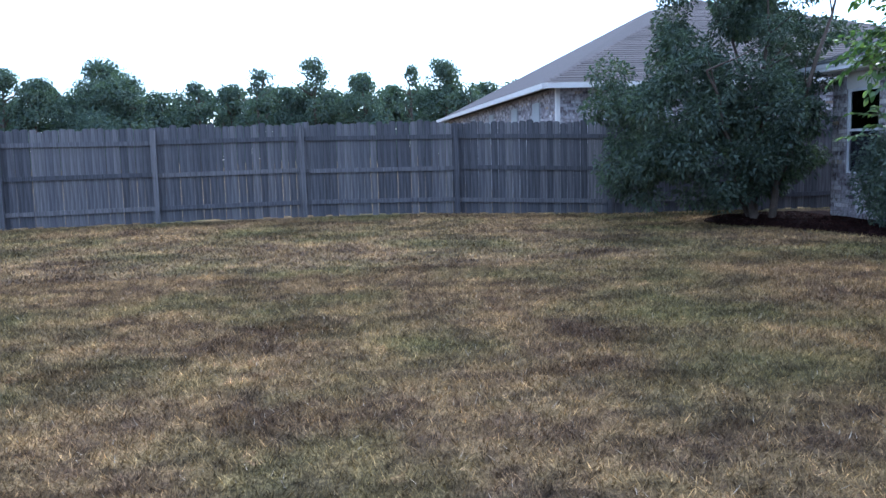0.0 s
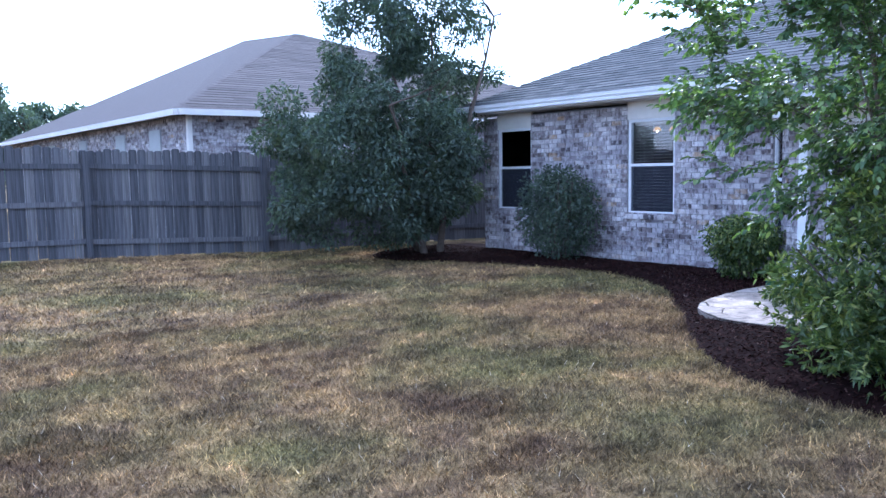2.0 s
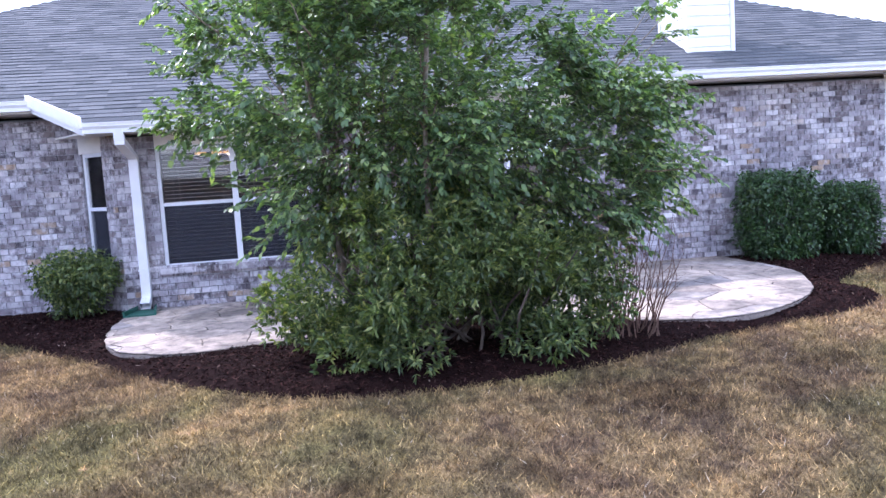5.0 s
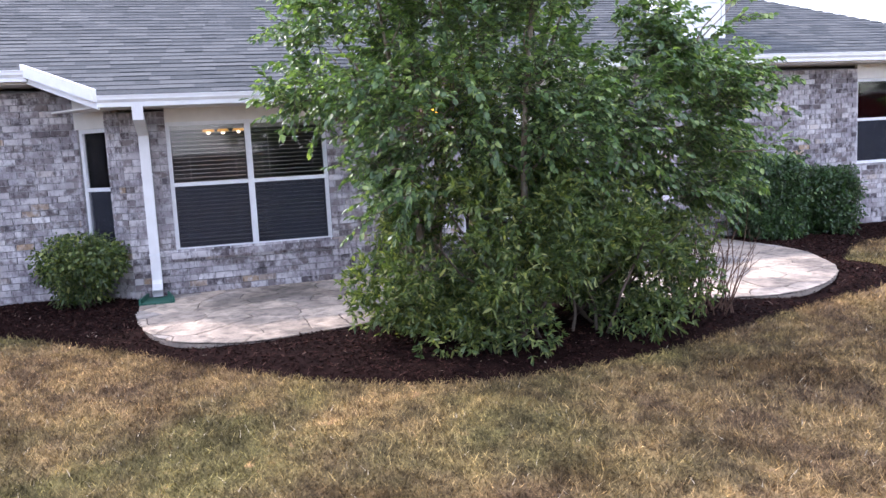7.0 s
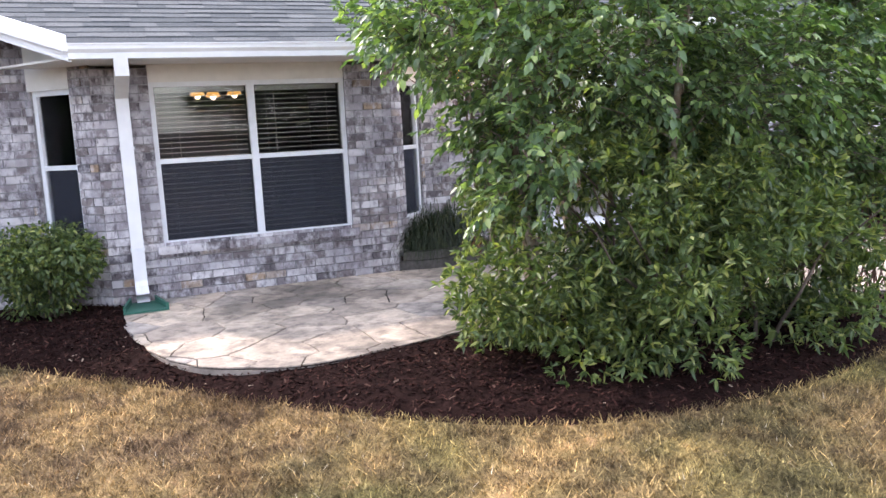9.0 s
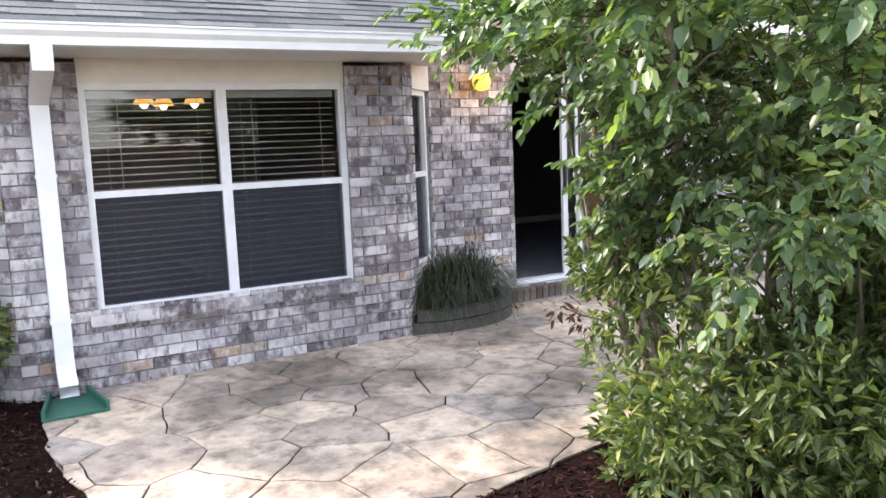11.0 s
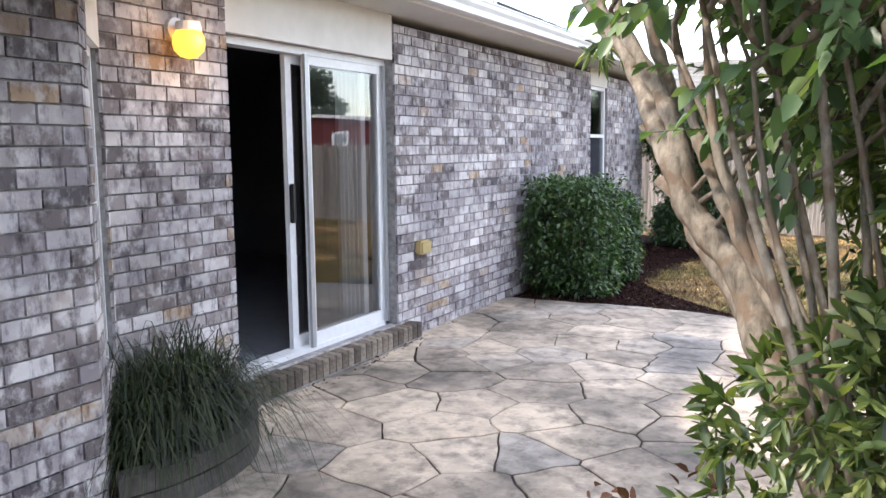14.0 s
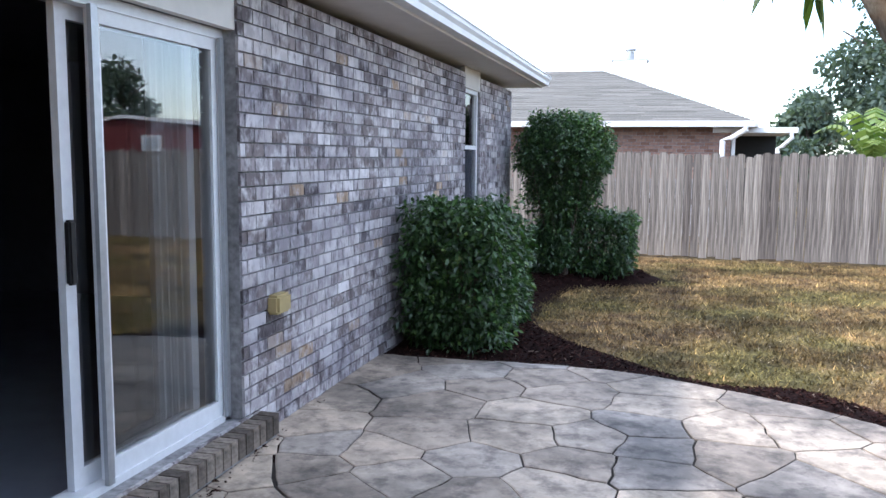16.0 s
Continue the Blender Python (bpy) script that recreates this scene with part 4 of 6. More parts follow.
# ---- downpipe, splash block, wall lamp, tap ----
def downpipe():
    s = Soup()
    w = 0.056
    path = [(7.80, 7.41, rz(BAYE_X) - 0.1), (7.80, 7.41, 2.20), (8.42, 7.41, 2.02), (8.44, 7.41, 0.34), (8.40, 7.41, 0.26), (8.27, 7.41, 0.20)]
    p = [Vector(q) for q in path]
    rings = []
    for i, c in enumerate(p):
        d = (p[min(i + 1, len(p) - 1)] - p[max(i - 1, 0)]).normalized()
        side = Vector((0, 1, 0))
        out = d.cross(side).normalized()
        rings.append([c + side * w + out * w * 0.8, c - side * w + out * w * 0.8, c - side * w - out * w * 0.8, c + side * w - out * w * 0.8])
    n = 0
    for r in rings:
        s.v += [tuple(q) for q in r]
    for i in range(len(rings) - 1):
        for k in range(4):
            s.f.append((i * 4 + k, i * 4 + (k + 1) % 4, i * 4 + 4 + (k + 1) % 4, i * 4 + 4 + k))
    pipe = thing("downpipe", "white square metal downpipe with elbows fixed to the bay", "downpipe")
    s.put("pipe", M_WHITE, pipe, "white square pipe with elbows")
    for zz in (0.62, 1.55):
        u = Soup()
        u.box(8.388, 7.41 - 0.064, zz, 8.498, 7.41 + 0.064, zz + 0.025)
        u.put("strap", M_VINYL, pipe, "white metal strap")
    t = Soup()
    y0 = 7.41
    t.prism([(8.36, y0 - 0.10), (8.36, y0 + 0.10), (7.92, y0 + 0.17), (7.92, y0 - 0.17)], 0.135, 0.15)
    t.prism([(8.36, y0 + 0.10), (8.36, y0 + 0.12), (7.92, y0 + 0.19), (7.92, y0 + 0.17)], 0.135, 0.20)
    t.prism([(8.36, y0 - 0.12), (8.36, y0 - 0.10), (7.92, y0 - 0.17), (7.92, y0 - 0.19)], 0.135, 0.20)
    tagged(t.put("splash_block", M_GREENP), "green plastic splash block under the downpipe", "splash block")


downpipe()


def wall_lamp():
    lamp = thing("wall_lamp", "lit amber glass wall lamp on the brick beside the patio door", "wall lamp")
    c = Vector((XW - 0.11, 3.79, 2.20))
    s = Soup()
    s.tube([(XW + 0.01, c.y, 2.27), (XW - 0.03, c.y, 2.27)], [0.06, 0.06], 16)
    s.tube([(XW - 0.03, c.y, 2.27), (c.x, c.y, 2.28)], [0.012, 0.012], 8)
    s.tube([(c.x, c.y, 2.30), (c.x, c.y, 2.255)], [0.06, 0.07], 16)
    s.put("bracket", M_WHITE, lamp, "white backplate and cap")
    s = Soup()
    pr = [(0.06, 0.06), (0.078, 0.03), (0.083, -0.01), (0.074, -0.045), (0.045, -0.075), (0.01, -0.085)]
    s.tube([(c.x, c.y, c.z + h) for r, h in pr], [r for r, h in pr], 20)
    s.put("globe", M_LAMP, lamp, "lit ribbed amber glass globe", smooth=True)
    pt = new("lamp_light", bpy.data.lights.new("lamp_light", "POINT"))
    pt.data.energy = 2.5
    pt.data.color = (1, 0.6, 0.25)
    pt.data.shadow_soft_size = 0.1
    pt.location = (c.x - 0.12, c.y, c.z)


wall_lamp()
tap = Soup()
tap.box(XW - 0.07, 1.15, 0.80, XW + 0.0, 1.31, 0.91)
put_bm(bevel_box(XW - 0.075, 1.14, 0.79, XW + 0.004, 1.31, 0.90, 0.015), "outlet_cover", plain("tan_plastic", (0.42, 0.33, 0.16), 0.5))
tagged(bpy.data.objects["outlet_cover"], "tan plastic outlet box on the brick wall", "outlet cover")


# ---- plants ----
def leaf_cloud(name, centres, per, size, aspect, mat, seed, parent=None, label="", shell=0.55, droop=0.3, ztop=None, whorl=0):
    """Many small folded leaves filling ellipsoid clumps. centres: (x, y, z, rx, ry, rz)."""
    rng = np.random.default_rng(seed)
    P = []
    for cx, cy, cz, rx, ry, rz_ in centres:
        n = max(4, int(per * (rx * ry * rz_) ** (2 / 3)))
        d = rng.normal(size=(n, 3))
        d /= np.linalg.norm(d, axis=1)[:, None]
        r = (shell + (1 - shell) * rng.random(n) ** 0.6)
        r *= 1 + 0.12 * np.sin(d[:, 0] * 7 + cx * 3) * np.sin(d[:, 2] * 6 + cy)
        P.append(np.stack([cx + d[:, 0] * rx * r, cy + d[:, 1] * ry * r, cz + d[:, 2] * rz_ * r, d[:, 0], d[:, 1], d[:, 2]], 1))
    P = np.concatenate(P)
    P = P[P[:, 2] > 0.05]
    if whorl:
        P = np.repeat(P[: len(P)], whorl, axis=0)
    n = len(P)
    out = P[:, 3:] + rng.normal(size=(n, 3)) * 0.8
    out[:, 2] -= droop
    out /= np.linalg.norm(out, axis=1)[:, None]
    up = rng.normal(size=(n, 3)) + np.array([0, 0, 1.2])
    side = np.cross(out, up)
    side /= np.linalg.norm(side, axis=1)[:, None] + 1e-9
    nrm = np.cross(side, out)
    L = size * rng.uniform(0.6, 1.25, n)[:, None]
    return leaf_mesh(name, P[:, :3], out, side, nrm, L, L * aspect, mat, parent, label)


def leaf_mesh(name, o, out, side, nrm, L, W, mat, parent, label):
    """Folded six-cornered leaves: stalk ends o, directions out, widths along side."""
    n = len(o)
    up0 = np.array([0, 0, 1.0])
    co = np.empty((n, 6, 3))
    co[:, 0] = o
    co[:, 1] = o + out * L * 0.30 + side * W * 0.46 + nrm * W * 0.16
    co[:, 2] = o + out * L * 0.66 + side * W * 0.40 + nrm * W * 0.12 - up0 * L * 0.06
    co[:, 3] = o + out * L - up0 * L * 0.16
    co[:, 4] = o + out * L * 0.66 - side * W * 0.40 + nrm * W * 0.12 - up0 * L * 0.06
    co[:, 5] = o + out * L * 0.30 - side * W * 0.46 + nrm * W * 0.16
    me = bpy.data.meshes.new(name)
    me.vertices.add(6 * n)
    me.vertices.foreach_set("co", co.ravel())
    idx = np.arange(n)[:, None] * 6 + np.array([0, 1, 2, 3, 0, 3, 4, 5])
    me.loops.add(8 * n)
    me.loops.foreach_set("vertex_index", idx.ravel().astype(np.int32))
    me.polygons.add(2 * n)
    me.polygons.foreach_set("loop_start", np.arange(0, 8 * n, 4, dtype=np.int32))
    me.update(calc_edges=True)
    me.materials.append(mat)
    ob = new(name, me)
    if parent:
        ob.parent = parent
    if label:
        ob["label"] = label
    return ob


def sprays(centres, per, length, pairs, size, aspect, mat, seed, parent, heart):
    """Arching twigs with leaves in two rows, growing outwards from the clumps."""
    rng = np.random.default_rng(seed)
    o = []
    for cx, cy, cz, rx, ry, rz_ in centres:
        d = rng.normal(size=(max(2, int(per * rx * ry)), 3))
        d /= np.linalg.norm(d, axis=1)[:, None]
        o.append(np.array([cx, cy, cz]) + d * np.array([rx, ry, rz_]) * rng.random((len(d), 1)) ** 0.5)
    o = np.concatenate(o)
    n = len(o)
    way = o - np.array(heart)
    way /= np.linalg.norm(way, axis=1)[:, None] + 1e-6
    way = way * 0.9 + rng.normal(size=(n, 3)) * 0.55 + np.array([0, 0, 0.25])
    way /= np.linalg.norm(way, axis=1)[:, None]
    ln = length * rng.uniform(0.55, 1.2, (n, 1))
    sag = rng.uniform(0.0, 0.40, (n, 1)) * ln
    low = np.array([0, 0, 1.0])
    at = lambda t: o + way * ln * t - low * sag * t * t
    flat = np.cross(way, low + rng.normal(size=(n, 3)) * 0.25)
    flat /= np.linalg.norm(flat, axis=1)[:, None] + 1e-6
    O, D, S = [], [], []
    for i in range(pairs):
        t = (i + 0.8) / pairs
        along = way - low * sag / ln * 2 * t
        along /= np.linalg.norm(along, axis=1)[:, None]
        for sg in (-1, 1):
            d = flat * sg * (0.85 - 0.5 * t) + along * (0.35 + 0.5 * t) - low * rng.uniform(0.0, 0.45, (n, 1)) + rng.normal(size=(n, 3)) * 0.16
            d /= np.linalg.norm(d, axis=1)[:, None]
            O.append(at(t + 0.02 * sg))
            D.append(d)
            S.append(np.cross(d, low + rng.normal(size=(n, 3)) * 0.4))
    O, D, S = np.concatenate(O), np.concatenate(D), np.concatenate(S)
    S /= np.linalg.norm(S, axis=1)[:, None] + 1e-6
    L = size * rng.uniform(0.65, 1.2, (len(O), 1))
    leaf_mesh("crown", O, D, S, np.cross(S, D), L, L * aspect, mat, parent, "broad pointed green leaves in two rows along arching twigs")
    tw = Soup()
    pts = [at(t) for t in (-0.15, 0.3, 0.65, 1.0)]
    for k in range(n):
        tw.tube([tuple(p[k]) for p in pts], [0.003, 0.0025, 0.0018, 0.001], 3, cap=False)
    tw.put("twig", M_BARKD, parent, "thin leafy twigs")["kind"] = "stuff"


def clumps(rng, n, box, rmin, rmax, test=None):
    out = []
    while len(out) < n:
        p = [rng.uniform(box[2 * i], box[2 * i + 1]) for i in range(3)]
        if test and not test(*p):
            continue
        r = rng.uniform(rmin, rmax)
        out.append((*p, r * rng.uniform(0.9, 1.2), r * rng.uniform(0.9, 1.2), r * rng.uniform(0.7, 0.95)))
    return out


def ellipsoid(cx, cy, cz, rx, ry, rz_):
    return lambda x, y, z: ((x - cx) / rx) ** 2 + ((y - cy) / ry) ** 2 + ((z - cz) / rz_) ** 2 < 1


def clipped_shrub(name, x0, x1, y0, y1, z0, z1, seed, label, n=5200, size=0.055, mat=None, power=3.0, lobe=0.0):
    """A clipped shrub: leaves over a rounded box, with twigs inside."""
    th = thing(name, label, "shrub")
    rng = random.Random(seed)
    s = Soup()
    for k in range(9):
        bx, by = (x0 + x1) / 2 + rng.uniform(-.08, .08), (y0 + y1) / 2 + rng.uniform(-.08, .08)
        tx, ty = rng.uniform(x0, x1) * 0.8 + bx * 0.2, rng.uniform(y0, y1) * 0.8 + by * 0.2
        s.tube([(bx, by, 0.0), ((bx + tx) / 2, (by + ty) / 2, z1 * 0.4), (tx, ty, z1 * 0.85)], [0.018, 0.012, 0.004], 5)
    s.put("stem", M_BARKD, th, "thin dark stems")
    cs = []
    nx, ny, nz = (max(4, int((b - a) / 0.15)) for a, b in ((x0, x1), (y0, y1), (z0, z1)))
    for i in range(nx):
        for j in range(ny):
            for k in range(nz):
                u, v, w = (2 * (i + .5) / nx - 1), (2 * (j + .5) / ny - 1), (2 * (k + .5) / nz - 1)
                uu, vv = u, v
                if lobe and w < 0:
                    uu, vv = u / (1 - lobe), v / (1 - lobe)
                far = abs(uu) ** power + abs(vv) ** power + abs(w) ** power
                if far > 1.12 or far < 0.12:
                    continue
                cs.append(((x0 + x1) / 2 + u * (x1 - x0) / 2 * 0.95 + rng.uniform(-.04, .04), (y0 + y1) / 2 + v * (y1 - y0) / 2 * 0.95 + rng.uniform(-.04, .04), (z0 + z1) / 2 + w * (z1 - z0) / 2 * 0.95 + rng.uniform(-.04, .04), 0.13, 0.13, 0.13))
    per = n / max(1, len(cs)) / (0.13 ** 2)
    leaf_cloud("leaves", cs, per, size, 0.5, mat or M_LEAF_BOX, seed, th, "dense small glossy leaves", shell=0.2)
    return th


clipped_shrub("clipped_shrub", 8.15, 8.98, -1.62, -0.70, 0.12, 1.32, 31, "square-clipped dark green shrub beside the brick wall", n=15000, power=4.0)
clipped_shrub("clipped_shrub", 8.2, 8.9, -2.62, -1.8, 0.12, 1.10, 36, "lower clipped dark green shrub along the wall", n=12000)
clipped_shrub("topiary_shrub", 7.65, 8.95, -6.3, -5.2, 0.75, 2.28, 32, "tall rounded clipped shrub at the house corner", n=30000, power=2.6, lobe=0.28, size=0.05)
clipped_shrub("low_hedge", 7.35, 8.5, -6.6, -5.7, 0.12, 0.92, 33, "low square-clipped hedge at the corner of the bed", n=13000, power=6.0)
clipped_shrub("clipped_shrub", 8.15, 8.8, -6.1, -5.4, 0.1, 0.85, 37, "dark green shrub under the tall clipped shrub", n=9000, power=2.4)
clipped_shrub("round_shrub", 8.0, 8.75, 7.75, 8.65, 0.15, 0.90, 34, "small rounded green shrub beside the bay", n=7500, power=2.3, lobe=0.28, mat=M_LEAF_SHRUB)
clipped_shrub("wall_shrub", 8.2, 9.05, 11.0, 12.6, 0.1, 1.65, 35, "loose dark shrub in front of the brick wall", n=9000, power=2.2, mat=M_LEAF_DARK, size=0.06)


def limb(s, a, b, r0, r1, rng, wob=0.08, n=6):
    a, b = Vector(a), Vector(b)
    pts, rad = [], []
    for i in range(n + 1):
        t = i / n
        p = a.lerp(b, t)
        if 0 < i < n:
            p += Vector((rng.uniform(-wob, wob), rng.uniform(-wob, wob), rng.uniform(-wob, wob) * 0.5))
        pts.append(p)
        rad.append(r0 + (r1 - r0) * t)
    s.tube(pts, rad, 9)
    return pts


def clear_of_patio(x, y, z):
    """Whether a bough is on the bed's side of the sparse, stem-only side of the tree that faces the patio."""
    if z > 2.15:
        return x < 6.55
    return x < 9.857 - 0.773 * y and x < 6.345 - 0.029 * y


def big_tree():
    """The multi-stemmed pale tree in the bed."""
    rng = random.Random(5)
    t = thing("patio_tree", "multi-stemmed pale-barked tree with broad green leaves beside the patio", "tree")
    s = Soup()
    base = Vector((5.3, 4.6, 0.0))
    tips = []
    stems = [
        ([(5.35, 4.5, 0.0), (5.75, 4.36, 0.6), (6.08, 4.27, 1.05), (6.23, 4.18, 1.25), (6.32, 4.1, 1.34), (6.38, 4.0, 1.43), (6.42, 3.98, 1.53), (6.45, 3.97, 1.66)], 0.062, 0.036),
        ([(6.42, 3.98, 1.54), (6.49, 3.96, 1.71), (6.55, 3.95, 1.82), (6.64, 3.93, 1.97), (6.76, 3.9, 2.12), (6.95, 3.82, 2.5), (7.1, 3.7, 3.0)], 0.032, 0.014),
        ([(6.41, 3.98, 1.54), (6.45, 3.97, 1.74), (6.49, 3.97, 1.92), (6.54, 3.96, 2.06), (6.66, 3.9, 2.5), (6.75, 3.8, 3.1)], 0.036, 0.014),
        ([(5.55, 4.82, 0.0), (5.78, 4.76, 0.55), (5.97, 4.7, 0.95), (6.05, 4.63, 1.1), (6.12, 4.55, 1.28), (6.22, 4.5, 1.38), (6.3, 4.47, 1.48), (6.34, 4.44, 1.61)], 0.062, 0.038),
        ([(6.28, 4.47, 1.46), (6.4, 4.4, 1.68), (6.47, 4.31, 1.81), (6.55, 4.24, 1.95), (6.66, 4.18, 2.12), (6.85, 4.05, 2.6), (7.0, 3.9, 3.2)], 0.038, 0.014),
        ([(6.28, 4.47, 1.46), (6.34, 4.43, 1.68), (6.4, 4.38, 1.8), (6.48, 4.35, 1.93), (6.56, 4.3, 2.08), (6.68, 4.2, 2.6), (6.72, 4.1, 3.3)], 0.034, 0.012),
        ([(5.5, 5.0, 0.0), (5.8, 4.9, 0.8), (5.96, 4.8, 1.16), (6.07, 4.7, 1.33), (6.14, 4.65, 1.45), (6.2, 4.6, 1.56), (6.27, 4.54, 1.72), (6.34, 4.45, 1.93), (6.42, 4.4, 2.07), (6.5, 4.3, 2.8)], 0.032, 0.010),
        ([(5.4, 5.15, 0.0), (5.75, 5.05, 0.8), (5.95, 4.92, 1.22), (6.06, 4.9, 1.38), (6.09, 4.9, 1.5), (6.15, 4.88, 1.66), (6.2, 4.8, 2.1), (6.2, 4.7, 2.7)], 0.024, 0.008),
        ([(5.2, 4.8, 0.0), (5.22, 4.98, 0.51), (5.32, 5.08, 1.24), (5.3, 5.15, 1.9), (5.35, 5.3, 3.0)], 0.042, 0.012),
        ([(5.3, 4.4, 0.0), (5.55, 4.2, 0.9), (5.65, 3.9, 1.8), (5.7, 3.3, 3.2)], 0.042, 0.012),
        ([(5.0, 4.4, 0.0), (4.75, 4.3, 1.0), (4.6, 4.3, 2.0), (4.35, 4.2, 3.6)], 0.042, 0.012),
        ([(5.1, 4.1, 0.0), (5.1, 3.5, 1.0), (5.05, 2.9, 1.9), (5.0, 2.5, 2.5)], 0.038, 0.010),
        ([(5.5, 4.9, 0.0), (5.6, 5.1, 1.0), (5.6, 5.3, 1.8), (5.55, 5.5, 2.6)], 0.026, 0.008),
    ]
    for k in range(13):
        a, b = rng.uniform(0, 1), rng.uniform(-1, 1)
        foot = (5.55 + 0.35 * a, 4.95 + 0.2 * b, 0.55 + 0.5 * a)
        top = (5.75 + 0.55 * a + rng.uniform(-0.1, 0.1), 4.7 + 0.35 * b, rng.uniform(2.0, 2.7))
        stems.append(([foot, tuple(foot[i] * 0.45 + top[i] * 0.55 + rng.uniform(-0.06, 0.06) for i in range(3)), top], rng.uniform(0.009, 0.016), 0.004))
    for pts, r0, r1 in stems:
        line = [Vector(p) for p in smooth_line(pts, 4)]
        m = len(line)
        s.tube(line, [r0 + (r1 - r0) * i / (m - 1) + 0.004 * math.sin(i * 1.7 + r0 * 90) * (r0 > 0.03) for i in range(m)], 12)
        for k in range(5):
            p = line[int(m * rng.uniform(0.45, 0.98))]
            q = p + Vector((rng.uniform(-1, 1), rng.uniform(-1, 1), rng.uniform(0.2, 0.9))) * 0.55
            if not clear_of_patio(q.x, q.y, q.z):
                continue
            limb(s, p, q, 0.010, 0.003, rng, 0.03, 4)
            if q.z > 1.7:
                tips.append(q)
    s.tube([(6.37, 4.0, 1.42), (6.43, 3.985, 1.47), (6.5, 3.98, 1.525)], [0.034, 0.026, 0.020], 10)
    s.tube([(6.2, 4.56, 1.56), (6.24, 4.56, 1.63), (6.26, 4.56, 1.675)], [0.024, 0.018, 0.016], 10)
    s.tube([(6.44, 3.97, 1.60), (6.52, 4.0, 1.66), (6.56, 4.01, 1.72)], [0.022, 0.013, 0.008], 9)
    s.put("trunk", M_BARK, t, "smooth pale peeling stems", smooth=True)
    parts = (ellipsoid(4.35, 5.55, 2.35, 0.72, 0.72, 0.85), ellipsoid(4.95, 5.0, 2.35, 1.2, 1.35, 1.15), ellipsoid(5.0, 4.65, 3.3, 1.3, 1.4, 1.4), ellipsoid(4.95, 3.1, 1.9, 0.9, 1.0, 0.8), ellipsoid(4.95, 4.0, 2.25, 1.05, 1.2, 1.0))
    cs = clumps(rng, 195, (3.5, 6.5, 2.0, 6.4, 1.2, 4.6), 0.15, 0.30, lambda x, y, z: any(e(x, y, z) for e in parts) and clear_of_patio(x + 0.28, y, z))
    cs += clumps(rng, 60, (4.0, 5.9, 1.9, 4.1, 0.95, 2.8), 0.16, 0.28, ellipsoid(4.95, 3.0, 1.8, 0.8, 0.95, 0.85))
    cs += [(6.2, 5.4, 2.15, 0.2, 0.2, 0.15), (6.05, 5.2, 2.05, 0.22, 0.2, 0.16), (5.9, 5.0, 2.3, 0.25, 0.25, 0.2), (6.35, 5.6, 2.3, 0.2, 0.16, 0.14), (5.75, 5.35, 1.95, 0.2, 0.2, 0.15)]
    limb(s, (5.9, 4.6, 1.9), (6.4, 5.65, 2.32), 0.012, 0.004, rng, 0.03, 5)
    for k in range(46):
        c = cs[rng.randrange(len(cs))]
        p = Vector(c[:3])
        q = p + (p - Vector((5.0, 4.5, 1.6))).normalized() * rng.uniform(0.2, 0.5)
        if q.y > 6.5 or not clear_of_patio(q.x, q.y, q.z):
            continue
        tw = Soup()
        limb(tw, p, q, 0.009, 0.003, rng, 0.03, 4)
        tw.put("twig", M_BARK, t, "thin twig")
        tips.append(q)
    tips = [q for q in tips if q.y < 6.5]
    cs += [(*q, 0.13, 0.13, 0.11) for q in tips]
    sprays(cs, 310, 0.26, 7, 0.057, 0.66, M_LEAF_BIG, 6, t, (5.1, 4.5, 1.9))
    side = [(6.62, 4.1, 2.02, 0.08, 0.08, 0.06), (6.74, 3.95, 2.0, 0.07, 0.07, 0.05)]
    side += [c for c in clumps(rng, 36, (5.55, 6.35, 3.6, 5.2, 1.3, 2.6), 0.13, 0.22, lambda x, y, z: clear_of_patio(x + 0.2, y, z))]
    leaf_cloud("side_leaves", side, 1500, 0.07, 0.26, M_LEAF_SHRUB, 66, t, "narrow grey-green leaves", shell=0.3, whorl=5)
    low = [(5.6, 5.1, 1.15, 0.17, 0.2, 0.24), (5.7, 5.05, 0.8, 0.2, 0.2, 0.2), (5.6, 5.15, 1.5, 0.16, 0.18, 0.18), (5.45, 5.25, 1.15, 0.2, 0.2, 0.22), (5.6, 5.2, 0.5, 0.22, 0.2, 0.2), (5.4, 5.35, 0.85, 0.2, 0.2, 0.2)]
    leaf_cloud("low_leaves", low, 1100, 0.055, 0.30, M_LEAF_SHRUB, 68, t, "narrow grey-green leaves", shell=0.3, whorl=5)
    limb(s2 := Soup(), (5.95, 4.6, 0.5), (6.38, 4.95, 0.72), 0.012, 0.004, rng, 0.03, 5)
    s2.put("dry_branch", M_BARKD, t, "bare dry branch")
    leaf_cloud("dry_leaves", [(6.38, 4.95, 0.70, 0.08, 0.08, 0.08), (6.3, 4.85, 0.62, 0.09, 0.09, 0.07), (6.2, 4.8, 0.72, 0.06, 0.06, 0.06)], 3500, 0.06, 0.4, M_LEAF_DEAD, 67, t, "curled dry red-brown leaves", shell=0.3)
    return t


big_tree()


